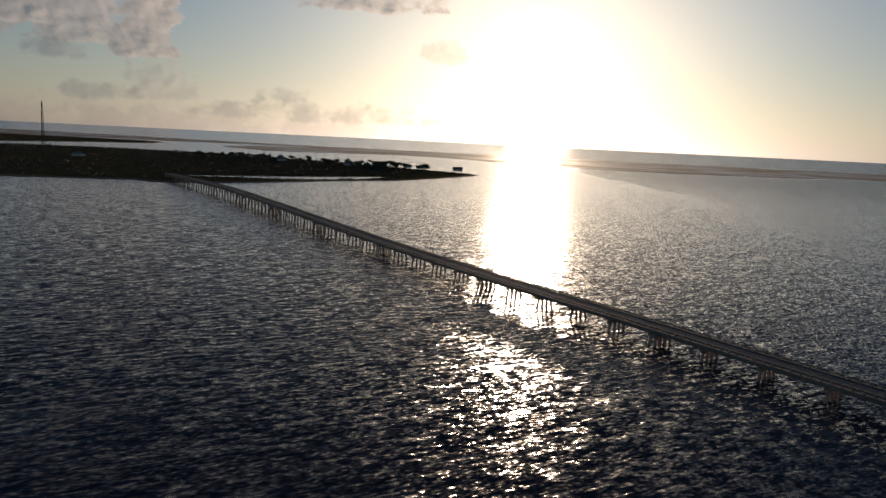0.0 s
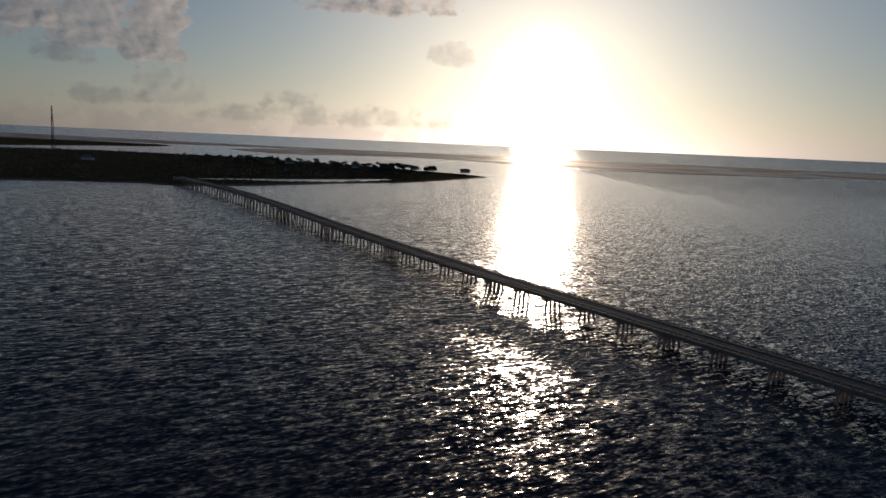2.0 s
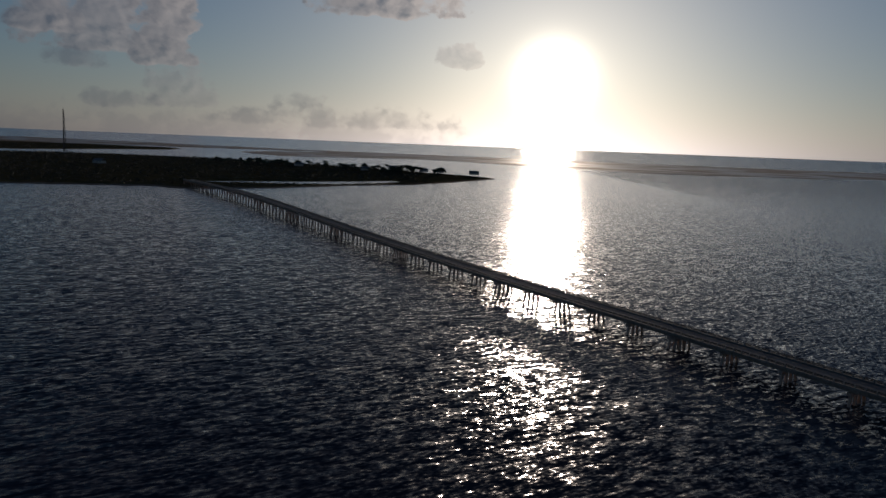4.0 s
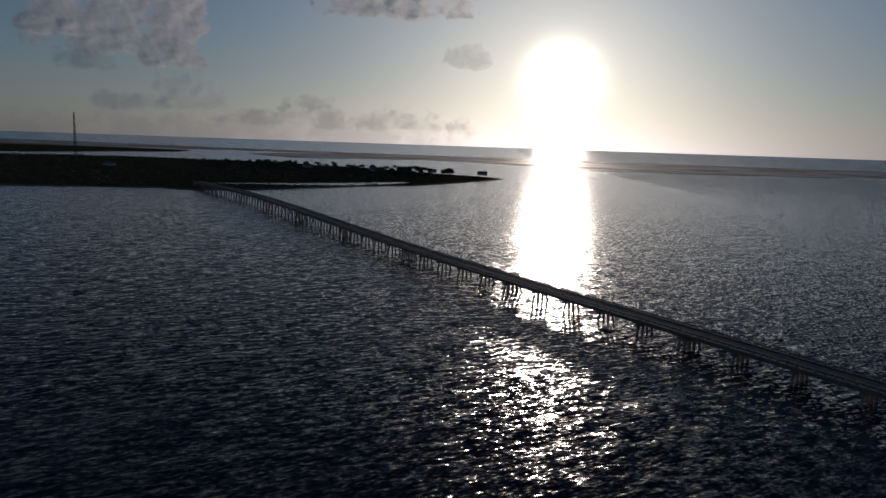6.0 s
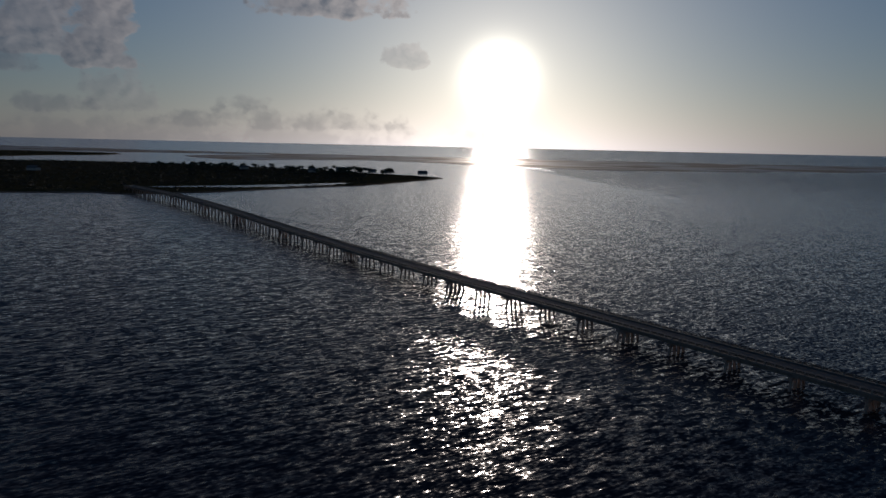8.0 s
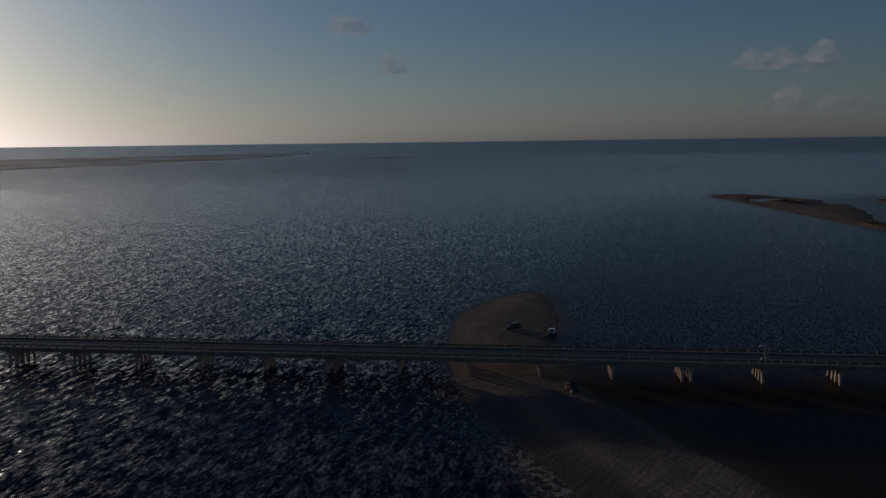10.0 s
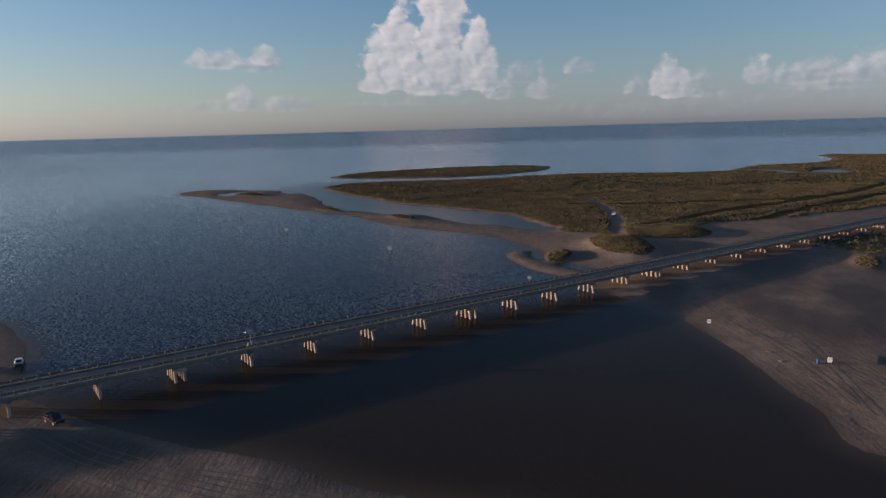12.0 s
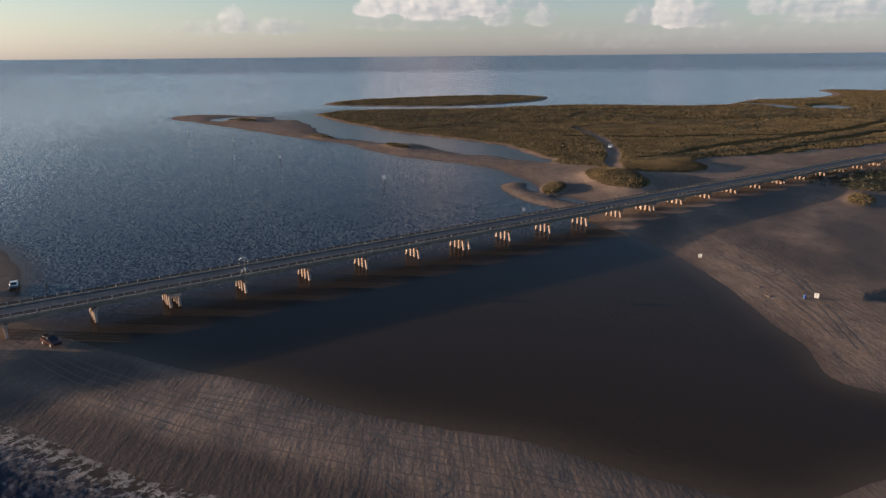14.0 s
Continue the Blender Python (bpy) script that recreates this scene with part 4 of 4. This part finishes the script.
# ---- plants ----
def make_leaf(name, a, b):
    n = Nodes(name)
    pick = n.add("ShaderNodeNewGeometry").outputs["Random Per Island"]
    c = n.mix(pick, a, b)
    c = n.mix(n.ramp(n.noise(n.where(), 0.06, 3), (0.4, 0.0), (0.65, 0.75)), c, tuple(v * 0.5 for v in a))
    n.finish(c, 0.8)
    return n.mat


GRASS_MAT = make_leaf("marsh_grass_blades", (0.11, 0.085, 0.034), (0.20, 0.135, 0.066))
SHRUB_MAT = make_leaf("salt_scrub_leaves", (0.032, 0.034, 0.02), (0.05, 0.047, 0.028))
TREE_MAT = make_leaf("tree_leaves", (0.045, 0.06, 0.03), (0.08, 0.085, 0.042))
BARK = make_paint("grey_bark", (0.12, 0.095, 0.075), 0.9)
rng = np.random.default_rng(5)


def from_arrays(name, co, tri, material):
    me = bpy.data.meshes.new(name)
    me.vertices.add(len(co))
    me.vertices.foreach_set("co", co.astype(np.float32).ravel())
    me.loops.add(tri.size)
    me.loops.foreach_set("vertex_index", tri.astype(np.int32).ravel())
    me.polygons.add(len(tri))
    me.polygons.foreach_set("loop_start", np.arange(len(tri), dtype=np.int32) * 3)
    me.update(calc_edges=True)
    me.materials.append(material)
    return me


def scatter(count, lo, hi, keep):
    """Random plan points in a rectangle where keep(x, y, height, growth) holds."""
    x, y = rng.uniform(lo[0], hi[0], count), rng.uniform(lo[1], hi[1], count)
    z, veg = land(x, y)
    ok = keep(x, y, z, veg)
    return x[ok], y[ok], z[ok]


def grass_tufts(name, x, y, z, high, wide, label):
    """Tufts of seven bent blades each."""
    n = len(x)
    k = 7
    a = rng.uniform(0, 2 * math.pi, (n, k))
    lean = rng.uniform(0.15, 0.8, (n, k))
    tall = high * rng.uniform(0.55, 1.25, (n, 1)) * rng.uniform(0.7, 1.1, (n, k))
    bx, by = x[:, None] + np.cos(a) * wide * 0.25, y[:, None] + np.sin(a) * wide * 0.25
    tx, ty = bx + np.cos(a) * lean * wide, by + np.sin(a) * lean * wide
    px, py = -np.sin(a) * wide * 0.28, np.cos(a) * wide * 0.28
    zz = np.repeat(z[:, None], k, 1) - 0.05
    co = np.stack([np.stack([bx - px, by - py, zz], -1), np.stack([bx + px, by + py, zz], -1), np.stack([tx, ty, zz + tall], -1)], 2).reshape(-1, 3)
    ob = new(name, from_arrays(name, co, np.arange(len(co)).reshape(-1, 3), GRASS_MAT))
    return tagged(ob, label, "grass", kind="stuff")


def leaf_heap(x, y, z, r, high, leaves, seed):
    """Leaf triangles strewn over and through rough domes: all corners, in threes."""
    g = np.random.default_rng(seed)
    n = len(x)
    d = g.normal(size=(n, leaves, 3))
    d[..., 2] = np.abs(d[..., 2]) - 0.25
    d /= np.linalg.norm(d, axis=-1, keepdims=True)
    lump = 0.7 + 0.45 * g.random((n, leaves, 1))
    c = d * lump * np.stack([r, r, high], -1)[:, None, :] + np.stack([x, y, z], -1)[:, None, :]
    size = (r * 0.32)[:, None, None, None]
    corner = g.normal(size=(n, leaves, 3, 3)) * size * 0.75
    return (c[:, :, None, :] + corner).reshape(-1, 3)


def clear_of_lines(x, y):
    gap = np.min([off_line(x, y, line) for line in SCRUB_LINES], axis=0)
    return gap > 1.0 + 7.0 * field(x, y, 22, 3, 61)


x, y, z = scatter(60000, (325, -420), (560, 70), lambda x, y, z, v: (z > 0.5) & (v > 0.55) & clear_of_lines(x, y))
grass_tufts("marsh_grass", x, y, z, 0.75, 0.8, "ochre and green marsh grass in low tufts")
x, y, z = scatter(60000, (500, -700), (1000, 160), lambda x, y, z, v: (z > 0.5) & (v > 0.55) & clear_of_lines(x, y))
grass_tufts("far_marsh_grass", x, y, z, 0.9, 1.5, "ochre and olive marsh grass far across the bay")
for cx, cy, a, b, turn, high in DUNES:
    if cx == 280:                                    # the dark thicket has no grass of its own
        continue
    x, y, z = scatter(int(24 * a * b), (cx - a * 1.3, cy - a * 1.3), (cx + a * 1.3, cy + a * 1.3), lambda x, y, z, v: (v > 0.45) & (z > 0.6))
    grass_tufts("dune_grass", x, y, z, 0.6, 0.55, "yellow-green dune grass on a sand hummock")


def shrubs(name, x, y, z, size, label, leaves=26):
    r = size * rng.uniform(0.6, 1.5, len(x))
    co = leaf_heap(x, y, z, r, r * rng.uniform(0.6, 1.0, len(x)), leaves, 7)
    ob = new(name, from_arrays(name, co, np.arange(len(co)).reshape(-1, 3), SHRUB_MAT))
    return tagged(ob, label, "shrubs", kind="stuff")


def clumped(x, y, size, seed, level):
    return field(x, y, size, 3, seed) > level


x, y, z = scatter(14000, (-1500, 640), (40, 1700), lambda x, y, z, v: (z > 0.6) & (v > 0.5) & ((x < -70) | (y < 900) | clumped(x, y, 60, 40, 0.6)) & (inside(x, y, WEST_POND) < -12))
shrubs("salt_scrub", x, y, z, 2.0, "dark low salt scrub covering the point of land", 20)
x, y, z = scatter(3200, (-2600, 1500), (-900, 2900), lambda x, y, z, v: (z > 0.6) & (v > 0.5))
shrubs("far_scrub", x, y, z, 3.2, "dark scrub on the land beyond the inlet", 14)
x, y, z = scatter(140, (-800, 1750), (2400, 3200), lambda x, y, z, v: (z > 0.7) & (v > 0.3))
shrubs("bar_scrub", x, y, z, 1.8, "dark scrub on the low barrier strip", 12)
x, y, z = scatter(9000, (500, -420), (800, 80), lambda x, y, z, v: (v > 0.8) & (z > 0.8) & clumped(x, y, 45, 44, 0.58))
shrubs("marsh_scrub", x, y, z, 1.1, "dark green scrub in patches over the marsh", 16)
x, y, z = scatter(900, (245, -225), (320, -145), lambda x, y, z, v: (np.hypot(x - 280, y + 182) < 30) & (z > 0.5))
shrubs("thicket", x, y, z, 0.9, "dark brown thicket in a hollow of the beach", 18)
for a, b in (((330, -92), (480, -310)), ((345, -108), (640, -330)), ((360, -125), (432, -280))):     # scrub lines along old tracks
    t = rng.random(420)
    x = a[0] + (b[0] - a[0]) * t + rng.normal(0, 1.6, 420)
    y = a[1] + (b[1] - a[1]) * t + rng.normal(0, 1.6, 420)
    zz, vv = land(x, y)
    ok = vv > 0.4
    shrubs("scrub_line", x[ok], y[ok], zz[ok], 0.9, "dark line of scrub through the marsh grass", 16)


def tree(x, y, high, spread, seed, label="wind-bent dark tree near the shore houses"):
    rnd = random.Random(seed)
    z = ground_z(x, y)
    top = thing("tree", pose(x, y, z, 0, 0, rnd.uniform(0, 360)), label, "tree", "trees on the point")
    bm = bmesh.new()
    fork = Vector((rnd.uniform(-0.3, 0.3), rnd.uniform(-0.3, 0.3), high * 0.45))
    rod(bm, (0, 0, -0.3), fork, 0.26, 0.18, 7)
    tips = []
    for i in range(5):
        a = i * 2 * math.pi / 5 + rnd.uniform(-0.4, 0.4)
        tip = fork + Vector((math.cos(a) * spread * 0.55, math.sin(a) * spread * 0.55, high * rnd.uniform(0.2, 0.42)))
        rod(bm, fork, tip, 0.13, 0.04, 6)
        tips.append(tip)
    part("trunk", bm, BARK, top)
    c = np.array([tuple(t) for t in tips + [fork + Vector((0, 0, high * 0.35))]])
    co = leaf_heap(c[:, 0], c[:, 1], c[:, 2] - 0.3, np.full(6, spread * 0.5), np.full(6, high * 0.28), 60, seed)
    part("crown", from_arrays("crown", co, np.arange(len(co)).reshape(-1, 3), TREE_MAT), None, top)


rnd = random.Random(31)
for i in range(84):
    a = rnd.random()
    x, y = -520 + a * 500 + rnd.uniform(-30, 30), 1440 - a * 210 + rnd.uniform(-90, 60)
    if land(np.array([x]), np.array([y]))[0][0] > 0.7:
        tree(x, y, rnd.uniform(5.0, 11.0), rnd.uniform(3.5, 6.5), 100 + i)
for x, y, h in ((-110, 1245, 11), (-96, 1240, 12), (-82, 1250, 10), (-180, 1290, 10), (-160, 1255, 8)):
    tree(x, y, h, h * 0.65, int(abs(h * 10 + x * 3)), "tall round-crowned dark tree near the shore houses")


def house(x, y, turn, long, deep, high):
    top = thing("house", pose(x, y, ground_z(x, y) - 0.1, 0, 0, turn), "pale beach house raised on posts with a grey pitched roof", "house", "houses on the point")
    for i in range(4):
        for s in (-1, 1):
            bm = bmesh.new()
            box(bm, -long / 2 + 0.4 + i * (long - 0.8) / 3 - 0.15, -long / 2 + 0.4 + i * (long - 0.8) / 3 + 0.15, s * (deep / 2 - 0.4) - 0.15, s * (deep / 2 - 0.4) + 0.15, 0, 2.5)
            part("post", bm, TIMBER, top)
    bm = bmesh.new()
    box(bm, -long / 2, long / 2, -deep / 2, deep / 2, 2.4, 2.4 + high, 0.03)
    wall = part("wall", bm, HOUSE, top)
    bm = bmesh.new()
    e, t, ridge = 0.6, 2.4 + high, deep * 0.32
    prof = [(-deep / 2 - e, t - 0.15), (0, t + ridge), (deep / 2 + e, t - 0.15), (deep / 2 + e, t + 0.05), (0, t + ridge + 0.22), (-deep / 2 - e, t + 0.05)]
    ends = [[bm.verts.new((s * (long / 2 + e), yy, zz)) for yy, zz in prof] for s in (-1, 1)]
    for i in range(6):
        bm.faces.new((ends[0][i], ends[0][(i + 1) % 6], ends[1][(i + 1) % 6], ends[1][i]))
    bm.faces.new(ends[0])
    bm.faces.new(ends[1][::-1])
    bmesh.ops.recalc_face_normals(bm, faces=bm.faces)
    part("roof", bm, ROOFING, top)
    for i in range(3):
        for s in (-1, 1):
            bm = bmesh.new()
            cx = -long / 2 + long * (i + 0.5) / 3
            box(bm, cx - 0.6, cx + 0.6, s * deep / 2 - 0.03, s * deep / 2 + 0.03, 2.4 + high * 0.35, 2.4 + high * 0.8)
            part("window", bm, GLASS, top)


house(18, 1215, 12, 15, 10, 3.6)
house(-42, 1240, 35, 12, 9, 3.2)
house(-70, 1255, -20, 13, 9, 3.4)
house(-130, 1300, 20, 14, 10, 4.0)
house(-170, 1220, 5, 12, 9, 3.2)
house(-300, 1290, 30, 14, 9, 3.4)
house(-560, 1080, -15, 16, 10, 3.6)


def radio_mast(x, y, high):
    top = thing("radio_mast", pose(x, y, ground_z(x, y), 0, 0, 20), "tall dark steel lattice radio mast on the far land", "mast")
    w0, w1 = 4.0, 1.1

    def corner(i, t):
        a = i * 2 * math.pi / 3
        r = w0 + (w1 - w0) * t
        return Vector((math.cos(a) * r, math.sin(a) * r, t * high))
    for i in range(3):
        bm = bmesh.new()
        rod(bm, corner(i, 0), corner(i, 1), 0.5, 0.36, 6)
        part("leg", bm, MAST_STEEL, top)
    steps = 22
    for i in range(3):
        bm = bmesh.new()
        for k in range(steps):
            a, b = k / steps, (k + 1) / steps
            rod(bm, corner(i, a), corner(i + 1, b), 0.2, 0.2, 4)
            rod(bm, corner(i + 1, a), corner(i, b), 0.2, 0.2, 4)
            rod(bm, corner(i, b), corner(i + 1, b), 0.1, 0.1, 4)
        part("bracing", bm, MAST_STEEL, top)
    for z in (0.72, 0.9):
        bm = bmesh.new()
        rod(bm, (0, 0, high * z), (0, 0, high * z + 1.6), 1.5, 1.5, 10)
        part("antenna_drum", bm, MAST_STEEL, top)
    bm = bmesh.new()
    rod(bm, (0, 0, high), (0, 0, high + 6), 0.3, 0.08, 6)
    rod(bm, (0, 0, high - 0.6), (0, 0, high + 0.4), 1.3, 1.3, 8)
    part("top_antenna", bm, MAST_STEEL, top)


radio_mast(-852, 1500, 93)
